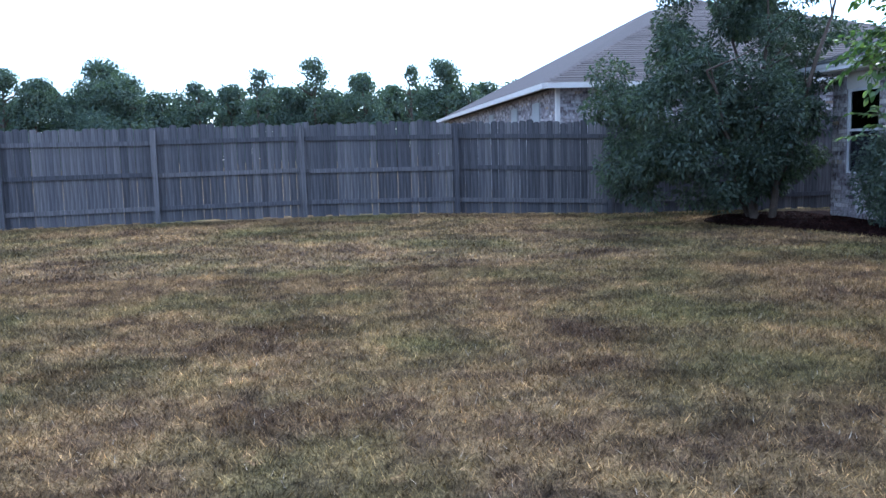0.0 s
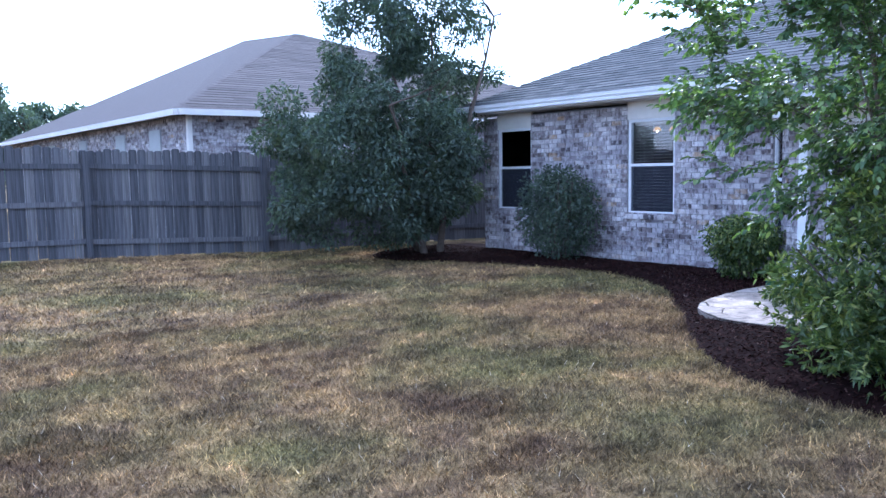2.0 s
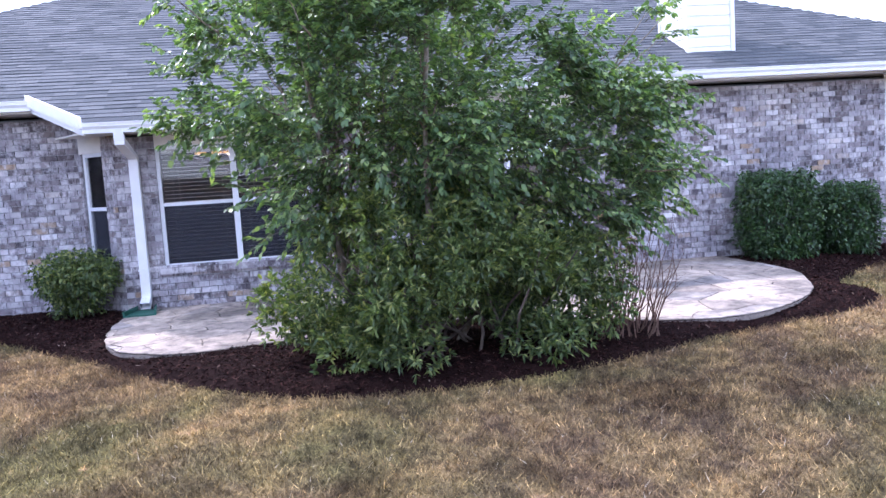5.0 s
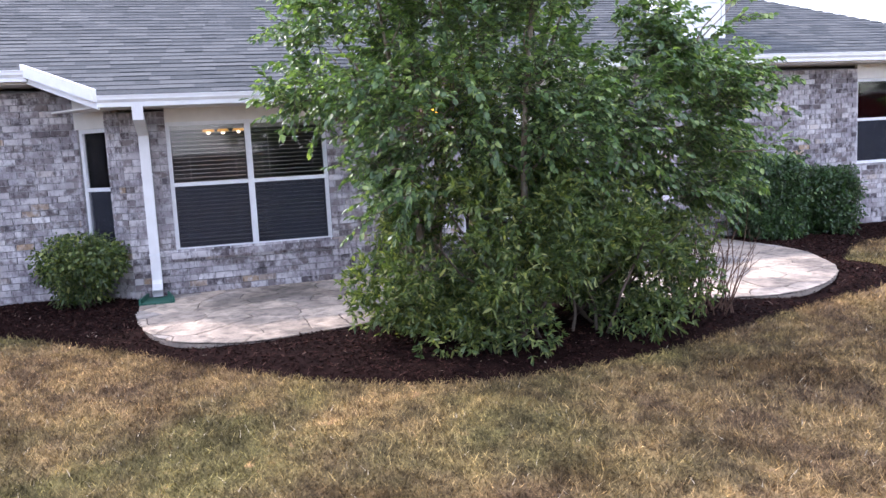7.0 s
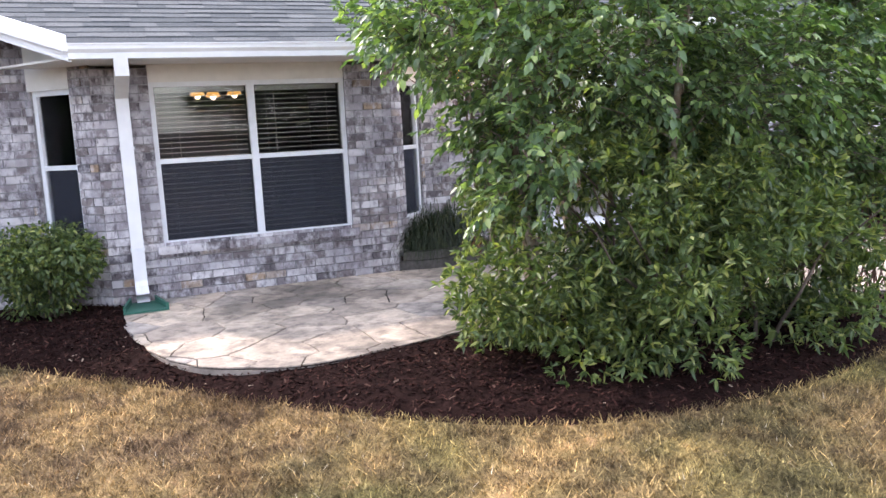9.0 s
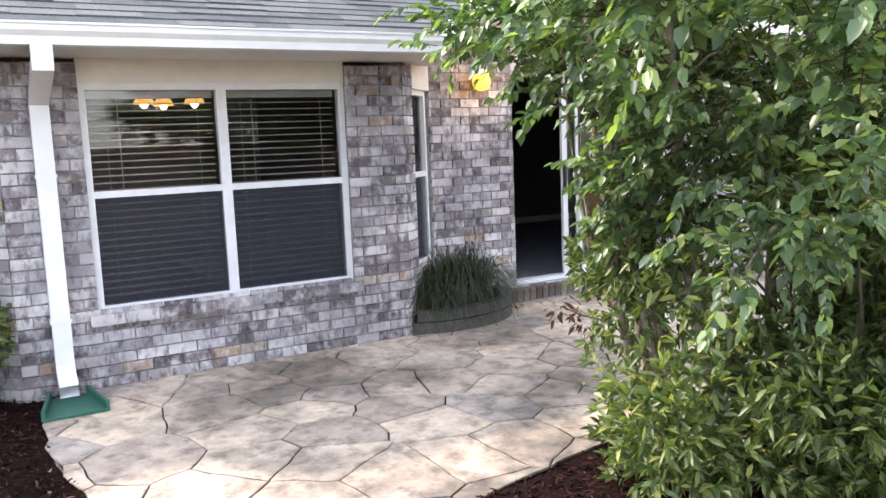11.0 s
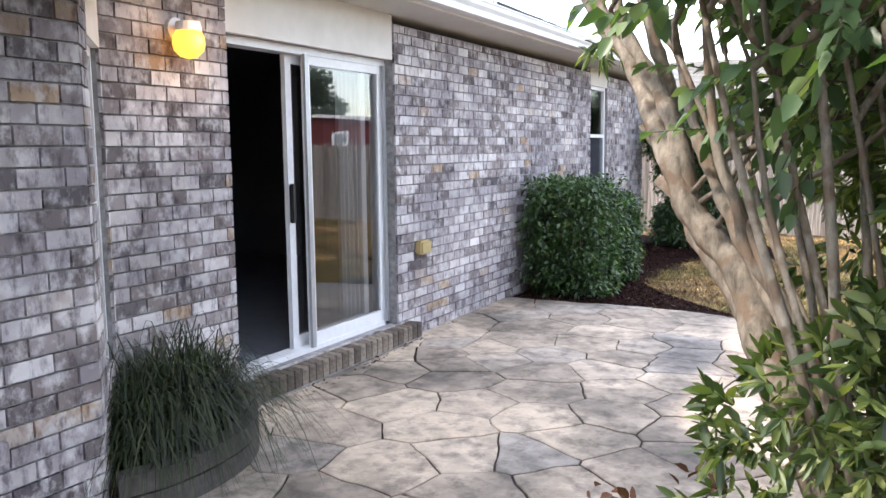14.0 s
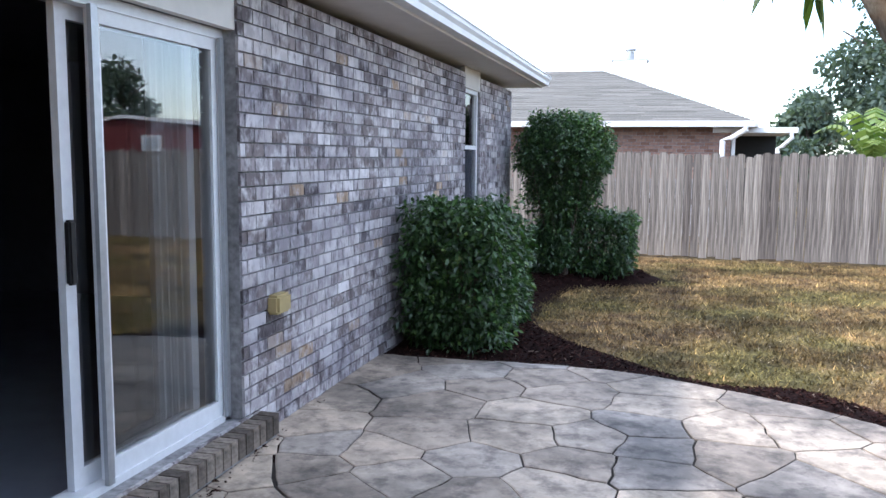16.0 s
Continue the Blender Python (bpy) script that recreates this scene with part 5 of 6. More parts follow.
def lower_shrub():
    t = thing("whorled_shrub", "dense whorled-leaf evergreen shrub at the foot of the tree", "shrub")
    rng = random.Random(8)
    s = Soup()
    for k in range(26):
        b = (rng.uniform(4.4, 5.2), rng.uniform(3.4, 4.8), 0)
        e = (rng.uniform(4.0, 5.6), rng.uniform(2.9, 5.3), rng.uniform(0.7, 1.4))
        limb(s, b, e, 0.016, 0.005, rng, 0.05, 4)
    s.put("stem", M_BARKD, t, "thin grey-brown stems")
    a_, b_ = ellipsoid(4.85, 4.1, 0.65, 1.0, 1.5, 0.95), ellipsoid(5.45, 4.75, 0.6, 0.62, 0.62, 0.95)
    test = lambda x, y, z: a_(x, y, z) or b_(x, y, z)
    cs = clumps(rng, 125, (3.6, 6.1, 2.5, 5.7, 0.15, 1.6), 0.18, 0.3, test)
    leaf_cloud("leaves", cs, 1400, 0.068, 0.31, M_LEAF_SHRUB, 9, t, "narrow whorled evergreen leaves", shell=0.35, droop=-0.3, whorl=6)


lower_shrub()


def dry_shrub():
    """A half-dead twiggy shrub at the south foot of the tree."""
    t = thing("dry_shrub", "half-dead brown twiggy shrub at the edge of the mulch bed", "shrub")
    rng = random.Random(88)
    s = Soup()
    for k in range(60):
        x, y = rng.uniform(4.6, 5.2), rng.uniform(2.3, 2.9)
        tx, ty, tz = x + rng.uniform(-0.25, 0.25), y + rng.uniform(-0.35, 0.2), rng.uniform(0.45, 1.15)
        line = limb(s, (x, y, 0.05), (tx, ty, tz), 0.007, 0.002, rng, 0.025, 5)
        for m in range(2):
            p = line[rng.randint(2, 5)]
            limb(s, p, p + Vector((rng.uniform(-0.14, 0.14), rng.uniform(-0.2, 0.12), rng.uniform(0.05, 0.22))), 0.003, 0.001, rng, 0.01, 3)
    s.put("twig", M_TWIG, t, "dead red-brown twigs")
    cs = clumps(rng, 14, (4.6, 5.2, 2.45, 3.0, 0.3, 1.1), 0.1, 0.16)
    leaf_cloud("leaves", cs, 900, 0.045, 0.35, M_LEAF_SHRUB, 89, t, "few remaining narrow leaves", shell=0.2)


dry_shrub()


def nw_tree():
    rng = random.Random(15)
    t = thing("corner_tree", "dark spreading tree at the north-west corner of the house", "tree")
    s = Soup()
    for k in range(6):
        b = (7.7 + rng.uniform(-.2, .2), 14.3 + rng.uniform(-.2, .2), 0)
        e = (7.9 + rng.uniform(-1.8, 1.8), 14.3 + rng.uniform(-1.2, 1.2), rng.uniform(2.5, 4.4))
        pts = limb(s, b, e, 0.07, 0.015, rng, 0.08)
        for j in range(5):
            p = pts[rng.randint(3, 6)]
            limb(s, p, p + Vector((rng.uniform(-.8, .8), rng.uniform(-.8, .8), rng.uniform(.1, .8))), 0.018, 0.005, rng, 0.04, 4)
    s.put("trunk", M_BARKD, t, "dark forked stems")
    test = lambda x, y, z: ellipsoid(6.9, 14.5, 1.9, 2.2, 1.5, 1.7)(x, y, z) or ellipsoid(7.8, 14.7, 3.9, 1.9, 1.3, 1.9)(x, y, z)
    cs = clumps(rng, 215, (4.6, 10.4, 12.6, 16.2, 0.35, 5.9), 0.2, 0.42, test)
    leaf_cloud("crown", cs, 4200, 0.085, 0.42, M_LEAF_DARK, 16, t, "small dark leaves", shell=0.3)


nw_tree()


def planter():
    p = thing("corner_planter", "low dark curved block planter in the corner by the door", "planter")
    arc = [(8.47, 4.84), (8.38, 4.62), (8.36, 4.35), (8.42, 4.05), (8.58, 3.80), (8.80, 3.66), (9.05, 3.62)]
    line = smooth_line(arc, 4)
    n = len(line)
    for k, (za, zb) in enumerate(((PATIO_Z - 0.02, 0.225), (0.235, 0.32))):
        i = k
        while i < n - 1:
            j = min(i + 3, n - 1)
            s = Soup()
            outer, inner = line[i:j + 1], []
            for q in outer:
                d = Vector((9.0 - q[0], 4.45 - q[1])).normalized() * 0.10
                inner.append((q[0] + d.x, q[1] + d.y))
            a = [(x + 0.004, y) for x, y in outer] + inner[::-1]
            s.prism(a[::-1], za, zb)
            s.put("block", M_PLANTER, p)
            i = j
    s = Soup()
    s.prism([(q[0] + 0.06, q[1]) for q in line] + [(9.06, 4.27), (8.52, 4.82)], PATIO_Z, 0.27)
    s.put("soil", M_MULCHBED, p, "dark planting soil")


planter()


def strap_plant(x, y, z, r, h, n, seed, label):
    """A clump of arching strap leaves in three tufts."""
    rng = random.Random(seed)
    plant = thing("strap_leaf_plant", label, "ornamental grass", at=(x, y, z))
    for tuft in range(3):
        s = Soup()
        ta = tuft * 2.1 + seed
        cx, cy = 0.10 * math.cos(ta), 0.10 * math.sin(ta)
        for k in range(n // 3):
            a = rng.uniform(0, 2 * math.pi)
            d = Vector((math.cos(a), math.sin(a), 0))
            b = Vector((cx + rng.gauss(0, 0.07), cy + rng.gauss(0, 0.07), 0))
            f = rng.random() ** 0.6
            reach, top = r * (0.25 + 0.75 * f), h * rng.uniform(0.55, 1.15) * (1.15 - 0.5 * f)
            side = Vector((-d.y, d.x, 0)) * rng.uniform(0.003, 0.0055)
            drop = 0.35 + 0.75 * f
            prev = None
            for i in range(8):
                t = i / 7
                c = b + d * reach * (0.7 * t + 0.3 * t * t) + Vector((0, 0, top * (math.sin(t * 2.1) - drop * t ** 4)))
                c.z = max(c.z, -0.1)
                w = side * (1 - 0.9 * t * t)
                if prev:
                    s.poly([prev[0], prev[1], c + w, c - w])
                prev = (c - w, c + w)
        s.put("leaf_tuft", M_GRASSTUFT, plant)
    return plant


strap_plant(8.76, 4.20, 0.27, 0.78, 0.50, 900, 41, "clump of dark arching strap-leaf grass in the planter")
strap_plant(8.66, 4.46, 0.27, 0.50, 0.42, 600, 42, "smaller clump of dark arching strap-leaf grass beside the bay")


# ---- fences ----
def fence(name, p, q, height, posts, rails_side, mat_board, seed, label, single=True, dog=True, gaps=True, zf=None, rails=(0.25, 0.95, 1.62), bw=0.14):
    """A board fence: dog-eared boards, rails and posts, from p to q. rails_side: 1 puts the rails on the left hand side."""
    rng = random.Random(seed)
    p, q = Vector((*p, 0)), Vector((*q, 0))
    L = (q - p).length
    d = (q - p).normalized()
    m = Matrix(((d.x, -d.y, 0, p.x), (d.y, d.x, 0, p.y), (0, 0, 1, 0), (0, 0, 0, 1)))
    f = thing(name, label, "fence")
    gz = zf or (lambda a: ground_z(*(p + d * a).to_2d()))
    a = 0.0
    shared = []
    for k in range(5):
        t = Soup()
        w = bw * (0.94 + 0.03 * k)
        h = height + 0.012 * k
        e = 0.03
        t.v += [(0, 0, 0), (w, 0, 0), (w, 0, h - e), (w - e, 0, h), (e, 0, h), (0, 0, h - e)]
        t.v += [(x, 0.018, z) for x, _, z in t.v[:6]]
        t.f += [tuple(range(6)), tuple(reversed(range(6, 12)))] + [(i, i + 6, (i + 1) % 6 + 6, (i + 1) % 6) for i in range(6)]
        shared.append((w, t.mesh("board", mat_board)))
    joined = Soup()
    count = 0
    while a < L:
        w, me = shared[rng.randrange(5)]
        z = gz(a) + rng.uniform(-0.015, 0.035)
        mm = m @ Matrix.Translation((a, rng.uniform(-0.004, 0.004), z)) @ Matrix.Rotation(radians(rng.uniform(-0.15, 0.15)), 4, "Y")
        o = new("board", me)
        o.parent = f
        o.matrix_world = mm
        a += w + (rng.choice((0.002, 0.004, 0.006, 0.010)) if gaps else 0.002)
    s_ = 0.018 if rails_side > 0 else 0.0
    n = max(1, int(round(L / posts)))
    for i in range(n):
        a0, a1 = i * L / n, (i + 1) * L / n
        for rz_ in rails:
            s = Soup()
            z0, z1 = gz(a0) + rz_ + rng.uniform(-.02, .02), gz(a1) + rz_ + rng.uniform(-.02, .02)
            y0, y1 = (s_ + 0.002, s_ + 0.04) if rails_side > 0 else (-0.04, -0.002)
            v = [(a0, y0, z0), (a1, y0, z1), (a1, y1, z1), (a0, y1, z0), (a0, y0, z0 + 0.09), (a1, y0, z1 + 0.09), (a1, y1, z1 + 0.09), (a0, y1, z0 + 0.09)]
            s.v += [tuple(m @ Vector(x)) for x in v]
            s.f += [(0, 3, 2, 1), (4, 5, 6, 7), (0, 1, 5, 4), (1, 2, 6, 5), (2, 3, 7, 6), (3, 0, 4, 7)]
            s.put("rail", mat_board, f)
    for i in range(n + 1):
        a0 = i * L / n
        s = Soup()
        y0, y1 = (0.06, 0.15) if rails_side > 0 else (-0.15, -0.042)
        s.box(a0 - 0.05, y0, gz(a0) - 0.1, a0 + 0.05, y1, gz(a0) + height - 0.03, m)
        s.put("post", mat_board, f)
    return f


fence("fence_north", (16.0, 16.4), (9.2, 17.0), 1.94, 3.2, 1, M_FENCE_SHADE, 58, "weathered board fence behind the corner tree, shade put into its colour")
fence("fence_north", (9.2, 17.0), (-0.6, 18.0), 1.94, 3.25, 1, M_FENCE_SHADE, 51, "weathered board fence with posts and three rails along the north, shade put into its colour")
fence("fence_north", (-0.6, 18.0), (-6.6, 17.7), 1.94, 3.0, 1, M_FENCE_SHADE, 52, "weathered board fence with posts and three rails along the north, shade put into its colour")
fence("fence_north", (-6.6, 17.7), (-15.0, 17.0), 1.94, 3.0, 1, M_FENCE_SHADE, 56, "weathered board fence continuing west along the north, shade put into its colour")
fence("fence_south", (-2.0, -9.5), (13.0, -9.9), 1.80, 2.6, -1, M_FENCE_O, 53, "grey weathered dog-eared board fence along the south", zf=lambda a: -0.08)
fence("fence_west", (-12.5, 17.2), (-12.5, -9.5), 1.80, 2.6, 1, M_FENCE_O, 54, "grey weathered board fence along the west")
fence("fence_south", (-12.5, -9.5), (-2.0, -9.5), 1.80, 2.6, -1, M_FENCE_O, 57, "grey weathered dog-eared board fence along the south-west", zf=lambda a: -0.08)


# ---- neighbours ----
M_TRIM_DULL = plain("dull_trim", (0.30, 0.27, 0.26), 0.7)


def simple_house(name, x0, y0, x1, y1, zw, over, apex, mat_wall, mat_roof, label, mat_single=None):
    trim_mat = M_TRIM_DULL if mat_roof is M_SHINGLE_N else M_WHITE
    h = thing(name, label, "house")
    s = Soup()
    s.box(x0, y0, -0.3, x1, y1, zw)
    s.put("wall", M_MORTAR, h, "brick walls")
    z = zw + 0.05
    c = [(x0 - over, y0 - over, z), (x1 + over, y0 - over, z), (x1 + over, y1 + over, z), (x0 - over, y1 + over, z)]
    r = Soup()
    a, b = apex
    r.poly([c[0], c[1], b, a] if a != b else [c[0], c[1], a])
    r.poly([c[1], c[2], b])
    r.poly([c[2], c[3], a, b] if a != b else [c[2], c[3], a])
    r.poly([c[3], c[0], a])
    r.poly(c[::-1])
    r.put("roof", mat_roof, h, "hipped shingle roof")
    g = Soup()
    for (ax, ay, az), (bx, by, bz) in zip(c, c[1:] + c[:1]):
        d = Vector((bx - ax, by - ay, 0)).normalized()
        o = Vector((d.y, -d.x, 0)) * 0.10
        g.prism([(ax, ay), (ax + o.x, ay + o.y), (bx + o.x, by + o.y), (bx, by)][::-1], az - 0.12, az + 0.01)
    g.put("gutter", trim_mat if mat_wall is M_RBRICK else M_SOFFIT, h, "gutter and fascia")
    return h


def face_bricks(parent, m, length, z0, z1, mat, seed, holes=()):
    s = Soup()
    for a0, a1, b0, b1, o in bricks_for(length, z0, z1, holes, seed):
        s.box(a0, -0.012 - o, b0, a1, 0.0, b1, m)
    ob = s.put("brick", mat, parent, "joined face bricks")
    ob["kind"] = "stuff"


nh = simple_house("house_north", 5.75, 20.5, 23.2, 41.0, 3.02, 0.45, ((13.4, 34.0, 7.1), (13.4, 29.5, 6.75)), M_BRICKJ, M_SHINGLE_N, "pale brick house with a brown hipped roof beyond the north fence")
face_bricks(nh, Matrix.Translation((5.75, 20.5, 0)), 17.4, 1.6, 3.0, M_BRICKJ, 61)
face_bricks(nh, Matrix(((0, 1, 0, 5.75), (-1, 0, 0, 39.8), (0, 0, 1, 0), (0, 0, 0, 1))), 19.3, 1.6, 3.0, M_BRICKJ, 62)
s = Soup()
s.box(5.62, 20.36, 0, 5.73, 20.46, 3.0)
s.put("downpipe", M_SOFFIT, nh, "pale downpipe at the corner")
for yw in (22.4, 25.2, 29.0, 33.0):
    s = Soup()
    s.box(5.70, yw, 1.7, 5.745, yw + 0.8, 2.75)
    s.put("window", M_ALU, nh, "narrow dim side window")

sh = simple_house("house_south", 5.6, -26.0, 22.0, -14.4, 2.45, 0.45, ((9.0, -20.0, 4.27), (18.0, -20.0, 4.27)), M_RBRICK, M_SHINGLE_S, "red-brown brick house with a grey hipped roof beyond the south fence")
face_bricks(sh, Matrix(((-1, 0, 0, 22.0), (0, -1, 0, -14.4), (0, 0, 1, 0), (0, 0, 0, 1))), 16.4, 1.2, 2.45, M_RBRICK, 63)


nr_s = [o for o in sh.children if o.name.startswith("roof")][0]
courses("shingle", M_SHINGLE_S, lambda r: -13.95 - r * 0.15, lambda r: 5.15 + r * 0.15 * 3.85 / 6.05, lambda r: 22.4 - r * 0.15 * 4.4 / 6.05, lambda r: 2.5 + r * 0.15 * 1.77 / 6.05, 40, nr_s, 23, tab=0.9, axis="x")
nr_n = [o for o in nh.children if o.name.startswith("roof")][0]
courses("shingle", M_SHINGLE_N, lambda r: 20.05 + r * 0.2, lambda r: 5.3 + r * 0.2 * 8.1 / 9.45, lambda r: 23.6 - r * 0.2 * 10.2 / 9.45, lambda r: 3.07 + r * 0.2 * 3.68 / 9.45, 47, nr_n, 24, tab=1.2, axis="x")


def far_tree(name, x, y, h, r, seed, label, mat=None, n=30, size=0.34, per=230, conifer=False):
    rng = random.Random(seed)
    t = thing(name, label, "tree", "distant trees")
    s = Soup()
    limb(s, (x, y, 0), (x + rng.uniform(-.4, .4), y, h * 0.85), h * 0.018 + 0.05, 0.04, rng, 0.15, 5)
    for k in range(7):
        z = h * rng.uniform(0.35, 0.85)
        limb(s, (x, y, z), (x + rng.uniform(-1, 1) * r * 0.8, y + rng.uniform(-1, 1) * r * 0.8, z + h * 0.12), 0.07, 0.02, rng, 0.1, 4)
    s.put("trunk", M_BARKD, t)
    cs = []
    for k in range(n):
        f = rng.uniform(0, 1)
        z = h * (0.22 + 0.76 * f)
        rr = r * (1.2 - 1.05 * f ** 1.6) * math.sqrt(rng.uniform(0, 1))
        a = rng.uniform(0, 6.283)
        q = r * rng.uniform(0.22, 0.42)
        cs.append((x + rr * math.cos(a), y + rr * math.sin(a), z, q, q, q * 0.7))
    leaf_cloud("crown", cs, per, size, 0.75, mat or M_LEAF_HAZE, seed, t, "mottled leaf clumps", shell=0.2)
    return t


rng_t = random.Random(77)
def far_row():
    specs = [(-25.5, 6.6, 1.8), (-22, 7.8, 1.7), (-19.7, 7.0, 1.8), (-16, 8.2, 2.4), (-13.8, 7.2, 2.2), (-12.0, 6.0, 1.8), (-9.4, 6.8, 1.2), (-7.0, 6.5, 1.5), (-4.8, 7.5, 1.3), (-3.0, 6.3, 1.5), (-1.3, 8.4, 1.6), (0.6, 6.0, 1.3), (2.2, 7.1, 1.6), (4.2, 5.9, 1.0), (5.7, 7.8, 0.9), (8.2, 8.3, 1.7), (10.2, 6.6, 1.3), (-29, 7.5, 2.2), (-33, 7.0, 2.4)]
    for i, (x, h, r) in enumerate(specs):
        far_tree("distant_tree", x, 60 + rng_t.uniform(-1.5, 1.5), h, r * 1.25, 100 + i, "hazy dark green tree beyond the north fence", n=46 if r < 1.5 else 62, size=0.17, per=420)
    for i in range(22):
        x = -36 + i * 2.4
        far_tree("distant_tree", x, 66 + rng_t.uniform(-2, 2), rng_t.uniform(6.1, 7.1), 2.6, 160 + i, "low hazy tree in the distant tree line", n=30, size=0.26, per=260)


far_row()
far_tree("distant_tree", 1.6, -30, 4.1, 1.7, 140, "dark rounded tree beyond the south fence", size=0.22, per=500, n=40)
far_tree("distant_tree", 0.2, -22, 9.0, 2.4, 141, "tall grey-green tree beyond the south fence", size=0.16, per=800, n=50)
far_tree("distant_tree", -13.5, -28, 5.8, 2.2, 142, "dark rounded tree beyond the red barn", size=0.22, per=400)
far_tree("distant_tree", -9.0, -48, 4.4, 2.6, 143, "low tree beyond the red barn", per=300)
far_tree("distant_tree", -14.0, -50, 4.6, 2.6, 144, "low tree beyond the red barn", per=300)


def barn():
    h = thing("barn", "low red-sided barn with white trim beyond the fence", "barn")
    s = Soup()
    x0, x1, y0, y1, z = -10.5, -3.9, -23.5, -20.0, 2.62
    s.box(x0, y0, -0.1, x1, y1, z)
    s.put("wall", M_RED, h, "red siding")
    r = Soup()
    xm = -7.4
    a = [(x0 - 0.2, y1 + 0.15, z), (xm, y1 + 0.15, z + 0.42), (x1 + 0.2, y1 + 0.15, z + 0.12)]
    b = [(p[0], y0 - 0.15, p[2]) for p in a]
    for k in range(2):
        r.poly([a[k], a[k + 1], b[k + 1], b[k]])
        r.poly([tuple(Vector(q) - Vector((0, 0, 0.05))) for q in (a[k], b[k], b[k + 1], a[k + 1])])
    r.put("roof", M_SHINGLE, h, "low grey roof")
    t = Soup()
    for k in range(2):
        p, q = Vector(a[k]), Vector(a[k + 1])
        dn = Vector((0, 0, 0.12))
        t.poly([p - dn, q - dn, q, p])
    t.put("trim", M_WHITE, h, "white eave trim")
    g = Soup()
    g.poly([(x0, y1 + 0.002, z - 0.01), (x1, y1 + 0.002, z - 0.01), (xm, y1 + 0.002, z + 0.40)])
    g.put("gable", M_RED, h, "red gable")
    w = Soup()
    w.box(-6.7, y1, 1.75, -5.9, y1 + 0.04, 2.32)
    wd = w.put("window", M_WHITE, h, "white framed window")
    w = Soup()
    w.box(-6.6, y1 + 0.03, 1.83, -6.0, y1 + 0.05, 2.24)
    w.put("pane", M_ALU, wd, "dim pane")


barn()


def south_extras():
    """Flue, patio cover and downspouts of the south neighbour."""
    c = thing("flue", "metal flue pipe on a white chimney chase", "chimney")
    s = Soup()
    s.box(7.7, -21.2, 3.4, 8.7, -20.4, 4.60)
    s.put("chase", M_WHITE, c, "white boxed chase")
    s = Soup()
    s.box(7.65, -21.2, 4.60, 8.75, -20.4, 4.64)
    s.put("cap", M_ALU, c, "metal top plate")
    s = Soup()
    s.tube([(8.2, -20.7, 4.64), (8.2, -20.7, 4.88)], [0.12, 0.12], 14)
    s.tube([(8.2, -20.7, 4.92), (8.2, -20.7, 4.98)], [0.17, 0.17], 14)
    s.put("pipe", M_ALU, c, "galvanised pipe with rain cap")
    p = thing("patio_cover", "white flat patio cover on posts behind the fence", "patio cover")
    s = Soup()
    s.box(4.2, -17.5, 2.26, 6.0, -14.3, 2.38)
    s.put("roof", M_WHITE, p, "white flat roof")
    s = Soup()
    s.box(4.3, -17.45, -0.1, 5.95, -17.35, 2.26)
    s.put("wall", M_BLACK, p, "dark back wall")
    s = Soup()
    s.box(5.5, -14.5, -0.1, 5.58, -14.4, 2.26)
    s.put("post", M_WHITE, p, "white post")
    for k, (x, z) in enumerate(((5.25, 2.42), (4.30, 2.24))):
        s = Soup()
        r = 0.05 if k == 0 else 0.035
        s.tube([(x + 0.1, -13.85, z), (x + 0.08, -13.85, z - 0.1), (x + 0.35 - 0.1 * k, -13.95, z - 0.28), (x + 0.55 - 0.2 * k, -14.0, z - 0.34), (x + 0.55 - 0.2 * k, -14.0, -0.1)], [r * 1.3] * 5, 8)
        tagged(s.put("downspout", M_WHITE), "white curved downspout of the south neighbour's gutter", "downspout")


south_extras()


def banana(x, y, seed):
    rng = random.Random(seed)
    t = thing("banana_plant", "tall banana plant with ragged light green fronds beyond the fence", "banana plant")
    s = Soup()
    s.tube([(x, y, 0), (x, y, 1.7)], [0.12, 0.07], 8)
    s.put("stem", M_LEAF_SHRUB, t)
    l = Soup()
    for k in range(9):
        a = rng.uniform(0, 6.283)
        reach, top = rng.uniform(0.5, 1.2), rng.uniform(0.55, 1.25)
        d = Vector((math.cos(a), math.sin(a), 0))
        side = Vector((-d.y, d.x, 0))
        pts = [Vector((x, y, 1.5)) + d * reach * (i / 12) + Vector((0, 0, top * (2.2 * (i / 12) - 1.6 * (i / 12) ** 2) / 0.75)) for i in range(13)]
        for i in range(12):
            w = 0.17 * math.sin(math.pi * min(1, (i + 1.2) / 13)) + 0.03
            for sg in (-1, 1):
                p, q = pts[i], pts[i].lerp(pts[i + 1], 0.72)
                dr = Vector((0, 0, -w * 0.45))
                l.poly([p, q, q + side * sg * w + dr + d * 0.06, p + side * sg * w + dr + d * 0.06])
    l.put("frond", M_FROND, t, "ragged arching fronds")


M_FROND = leafy("fronds", [(0, (0.10, 0.17, 0.05)), (1, (0.24, 0.30, 0.10))])
banana(3.1, -12.3, 1)
banana(2.1, -12.0, 2)
banana(1.2, -12.6, 3)


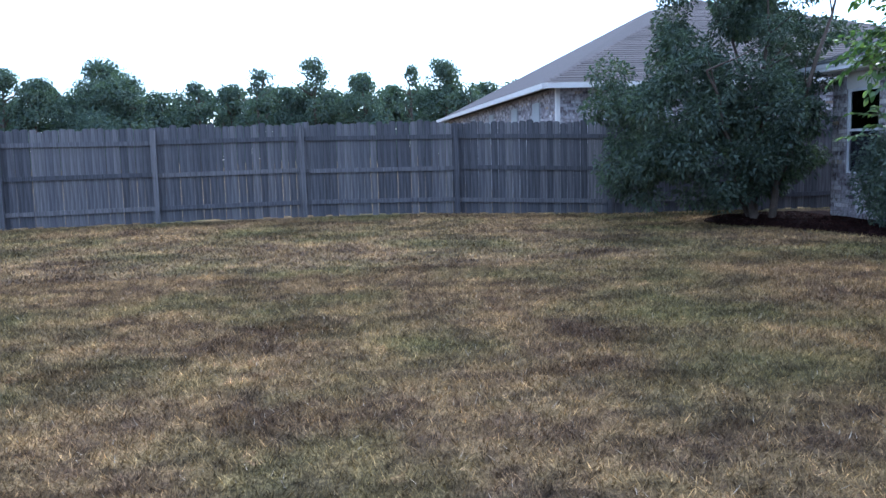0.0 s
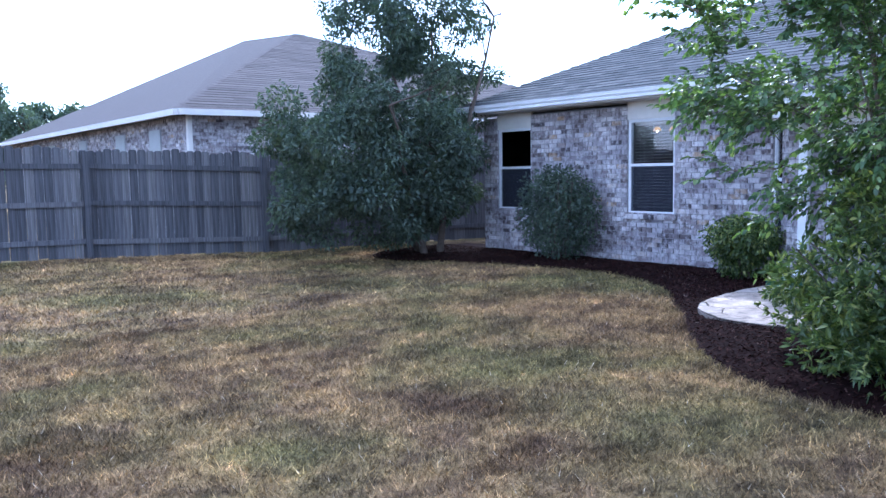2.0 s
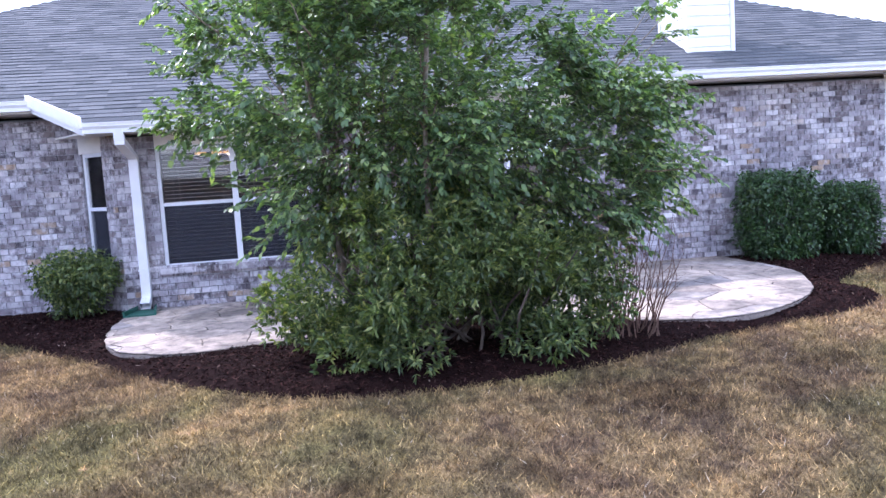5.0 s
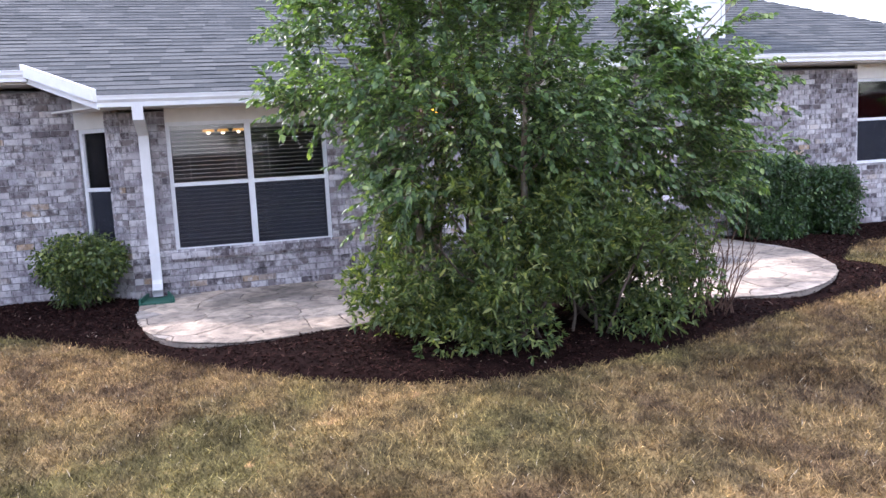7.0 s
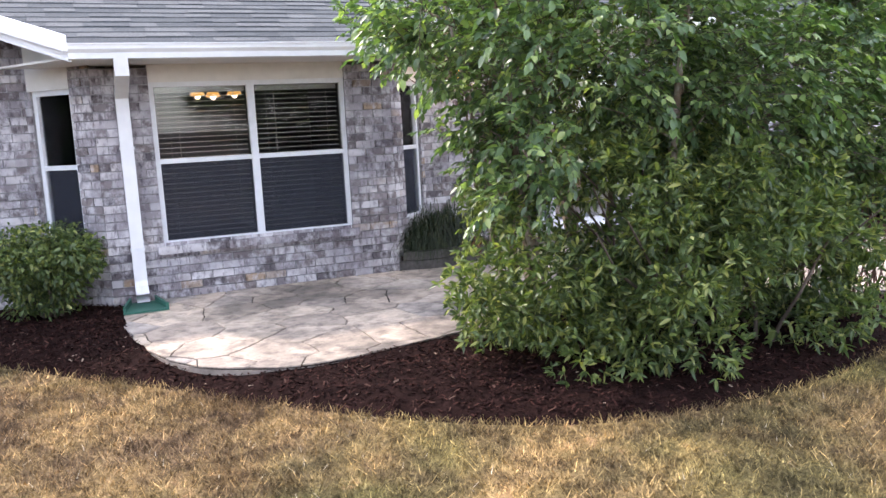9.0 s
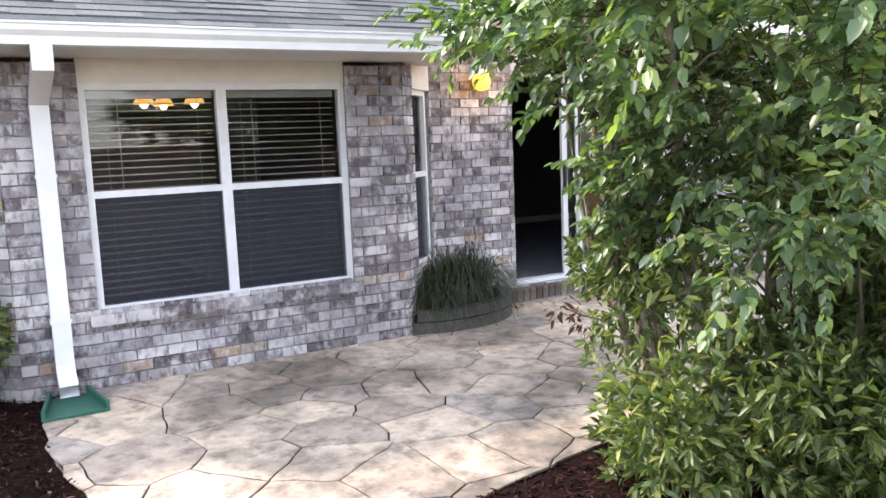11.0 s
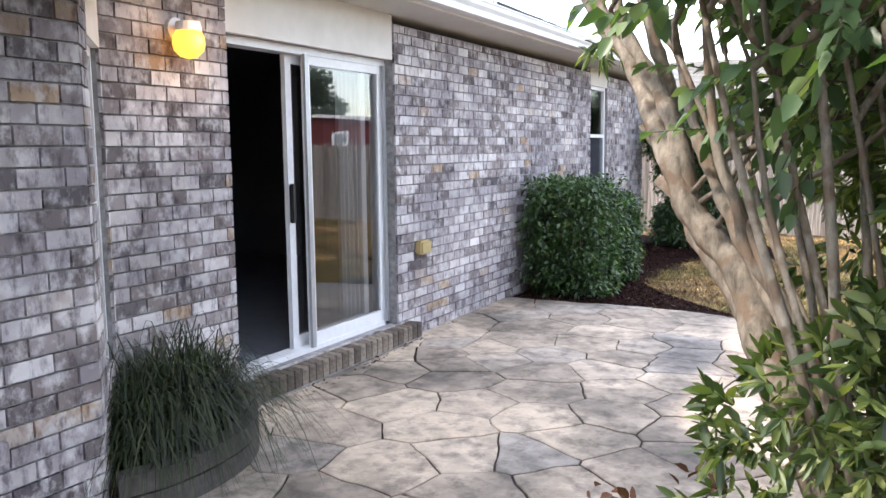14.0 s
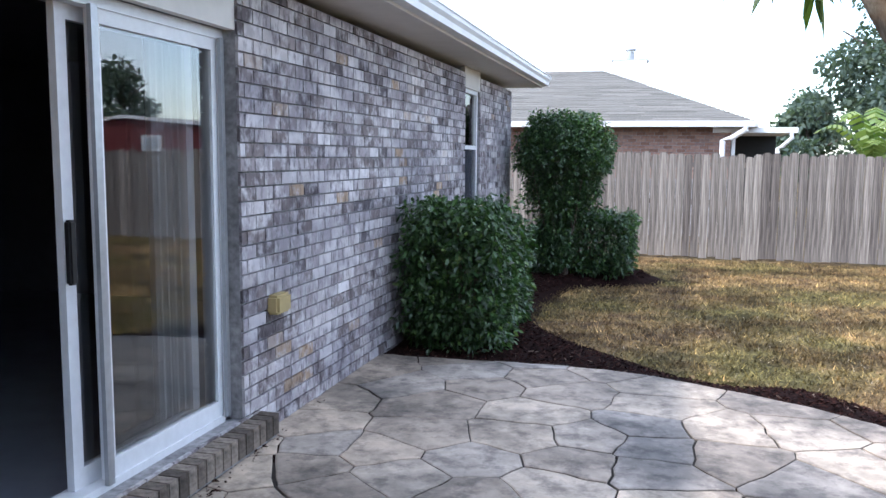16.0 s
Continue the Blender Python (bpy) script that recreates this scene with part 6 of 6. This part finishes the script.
def chimney():
    c = thing("chimney", "white lap-sided chimney chase on the west roof slope", "chimney")
    x0, x1, y0, y1 = 9.42, 10.35, -1.02, -0.32
    s = Soup()
    z = 2.9
    while z < 5.0:
        n = len(s.v)
        lo, hi = 0.012, 0.0
        s.v += [(x0 - lo, y0 - lo, z), (x1 + lo, y0 - lo, z), (x1 + lo, y1 + lo, z), (x0 - lo, y1 + lo, z), (x0, y0, z + 0.15), (x1, y0, z + 0.15), (x1, y1, z + 0.15), (x0, y1, z + 0.15)]
        s.f += [(n, n + 1, n + 5, n + 4), (n + 1, n + 2, n + 6, n + 5), (n + 2, n + 3, n + 7, n + 6), (n + 3, n, n + 4, n + 7), (n, n + 3, n + 2, n + 1)]
        z += 0.15
    s.put("siding", M_WHITE, c, "white lap siding")
    s = Soup()
    for xx, yy_ in ((x0, y0), (x0, y1), (x1, y0), (x1, y1)):
        s.box(xx - 0.03, yy_ - 0.03, 2.9, xx + 0.03, yy_ + 0.03, 5.0)
    s.put("corner_trim", M_WHITE, c)
    s = Soup()
    s.box(x0 - 0.06, y0 - 0.06, 5.0, x1 + 0.06, y1 + 0.06, 5.06)
    s.put("cap", M_ALU, c, "metal cap")


chimney()
for vy, vx in ((4.9, 13.6), (0.9, 13.6)):
    s = Soup()
    z = rz(vx)
    v = [(vx, vy, z + 0.02), (vx, vy + 1.1, z + 0.02), (vx + 0.5, vy + 1.1, rz(vx + 0.5) + 0.03), (vx + 0.5, vy, rz(vx + 0.5) + 0.03)]
    top = [(vx, vy, z + 0.13), (vx, vy + 1.1, z + 0.13), v[2], v[3]]
    s.poly(top)
    s.poly([v[0], v[1], top[1], top[0]])
    s.poly([v[0], top[0], v[3]])
    s.poly([v[1], v[2], top[1]])
    tagged(s.put("roof_vent", M_ALU), "low metal vent near the top of the roof", "roof vent")


# ---- patio stones ----
def clip(poly, nx, ny, c):
    """The part of a polygon where nx*x + ny*y <= c."""
    out = []
    for i in range(len(poly)):
        a, b = poly[i - 1], poly[i]
        da, db = nx * a[0] + ny * a[1] - c, nx * b[0] + ny * b[1] - c
        if (da < 0) != (db < 0):
            t = da / (da - db)
            out.append((a[0] + (b[0] - a[0]) * t, a[1] + (b[1] - a[1]) * t))
        if db < 0:
            out.append(b)
    return out


def patio():
    edge = smooth_line(PATIO[1:-1], 4)
    outline = [PATIO[0]] + edge + [PATIO[-1], (XF, BAY[0]), (XW, 4.26)]
    outline = [p[:2] for p in outline]
    if sum(a[0] * b[1] - b[0] * a[1] for a, b in zip(outline, outline[1:] + outline[:1])) < 0:
        outline.reverse()
    slab = structure(flat_poly(outline, PATIO_Z - 0.022, "patio", M_RIM, 0.13), "stamped flagstone-pattern concrete patio", "patio")
    mid = Vector((7.0, 3.4))
    inner = [tuple(Vector(p) + (mid - Vector(p)).normalized() * 0.012) for p in outline]
    joints = flat_poly(inner, PATIO_Z - 0.012, "joint", M_GROUT, 0.009)
    joints.parent = slab
    rng = random.Random(19)
    seeds = []
    tries = 0
    while tries < 9000:
        tries += 1
        p = (rng.uniform(4.9, 9.1), rng.uniform(-0.8, 7.7))
        gap = 0.46 + 0.22 * noise.noise(Vector((p[0] * 0.9, p[1] * 0.9, 3.0))) + (0.12 if rng.random() < 0.45 else -0.06)
        if all((p[0] - q[0]) ** 2 + ((p[1] - q[1]) * 1.15) ** 2 > gap * gap for q in seeds):
            seeds.append(p)
    stones = 0
    for i, p in enumerate(seeds):
        cell = [tuple(q) for q in outline]
        for j, q in enumerate(seeds):
            if i == j or abs(p[0] - q[0]) > 1.4 or abs(p[1] - q[1]) > 1.4:
                continue
            nx, ny = q[0] - p[0], q[1] - p[1]
            ln = math.hypot(nx, ny)
            c = ((q[0] ** 2 + q[1] ** 2) - (p[0] ** 2 + p[1] ** 2)) / 2
            cell = clip(cell, nx / ln, ny / ln, c / ln - (0.004 + 0.008 * abs(noise.noise(Vector((q[0] + p[0], q[1] + p[1], 5.0))))))
            if len(cell) < 3:
                break
        if len(cell) < 3:
            continue
        area = abs(sum(a[0] * b[1] - b[0] * a[1] for a, b in zip(cell, cell[1:] + cell[:1]))) / 2
        if area < 0.004:
            continue
        cx, cy = sum(a[0] for a in cell) / len(cell), sum(a[1] for a in cell) / len(cell)
        # rougher, chipped edges
        pts = []
        for a, b in zip(cell, cell[1:] + cell[:1]):
            l = math.hypot(b[0] - a[0], b[1] - a[1])
            k = max(1, min(5, int(l / 0.09)))
            for t in range(k):
                x, y = a[0] + (b[0] - a[0]) * t / k, a[1] + (b[1] - a[1]) * t / k
                w = noise.noise(Vector((x * 6, y * 6, 1.0))) * 0.028
                w2 = noise.noise(Vector((x * 6, y * 6, 9.0))) * 0.028
                pts.append((x + w, y + w2))
        s = Soup()
        n = len(pts)
        inner = [(x + (cx - x) * min(0.3, 0.010 / max(0.01, math.hypot(cx - x, cy - y))), y + (cy - y) * min(0.3, 0.010 / max(0.01, math.hypot(cx - x, cy - y)))) for x, y in pts]
        s.v += [(x - cx, y - cy, -0.012) for x, y in pts] + [(x - cx, y - cy, -0.003) for x, y in pts] + [(x - cx, y - cy, 0.0) for x, y in inner]
        for k in range(n):
            s.f.append((k, (k + 1) % n, n + (k + 1) % n, n + k))
            s.f.append((n + k, n + (k + 1) % n, 2 * n + (k + 1) % n, 2 * n + k))
        s.f.append(tuple(range(2 * n, 3 * n)))
        o = s.put("stone", M_STONE, slab)
        o.location = (cx, cy, PATIO_Z + rng.uniform(-0.001, 0.002))
        stones += 1


patio()


# ---- wall bricks ----
def lay_bricks():
    meshes = {}
    for wall, m, bricks, near, mat_single, mat_joined in PIECES:
        picked = [b for b in bricks if near(b[0], b[2])]
        if len(picked) > 300:
            picked.sort(key=lambda b: abs(b[2] - 1.0) + 0.4 * b[0])
            picked = picked[:300]
        chosen = set(picked)
        s = Soup()
        for b in bricks:
            a0, a1, z0, z1, o = b
            if b in chosen:
                key = (round(a1 - a0, 3), round(z1 - z0, 3), mat_single.name)
                if key not in meshes:
                    t = Soup()
                    t.box(0, -0.006, 0, a1 - a0, 0.01, z1 - z0)
                    meshes[key] = t.mesh("brick", mat_single)
                ob = new("brick", meshes[key])
                ob.parent = wall
                ob.matrix_world = m @ Matrix.Translation((a0, -o, z0))
            else:
                s.box(a0, -0.006 - o, z0, a1, 0.01, z1, m)
        if s.f:
            j = s.put("brick", mat_joined, wall)
            j["kind"] = "stuff"


lay_bricks()
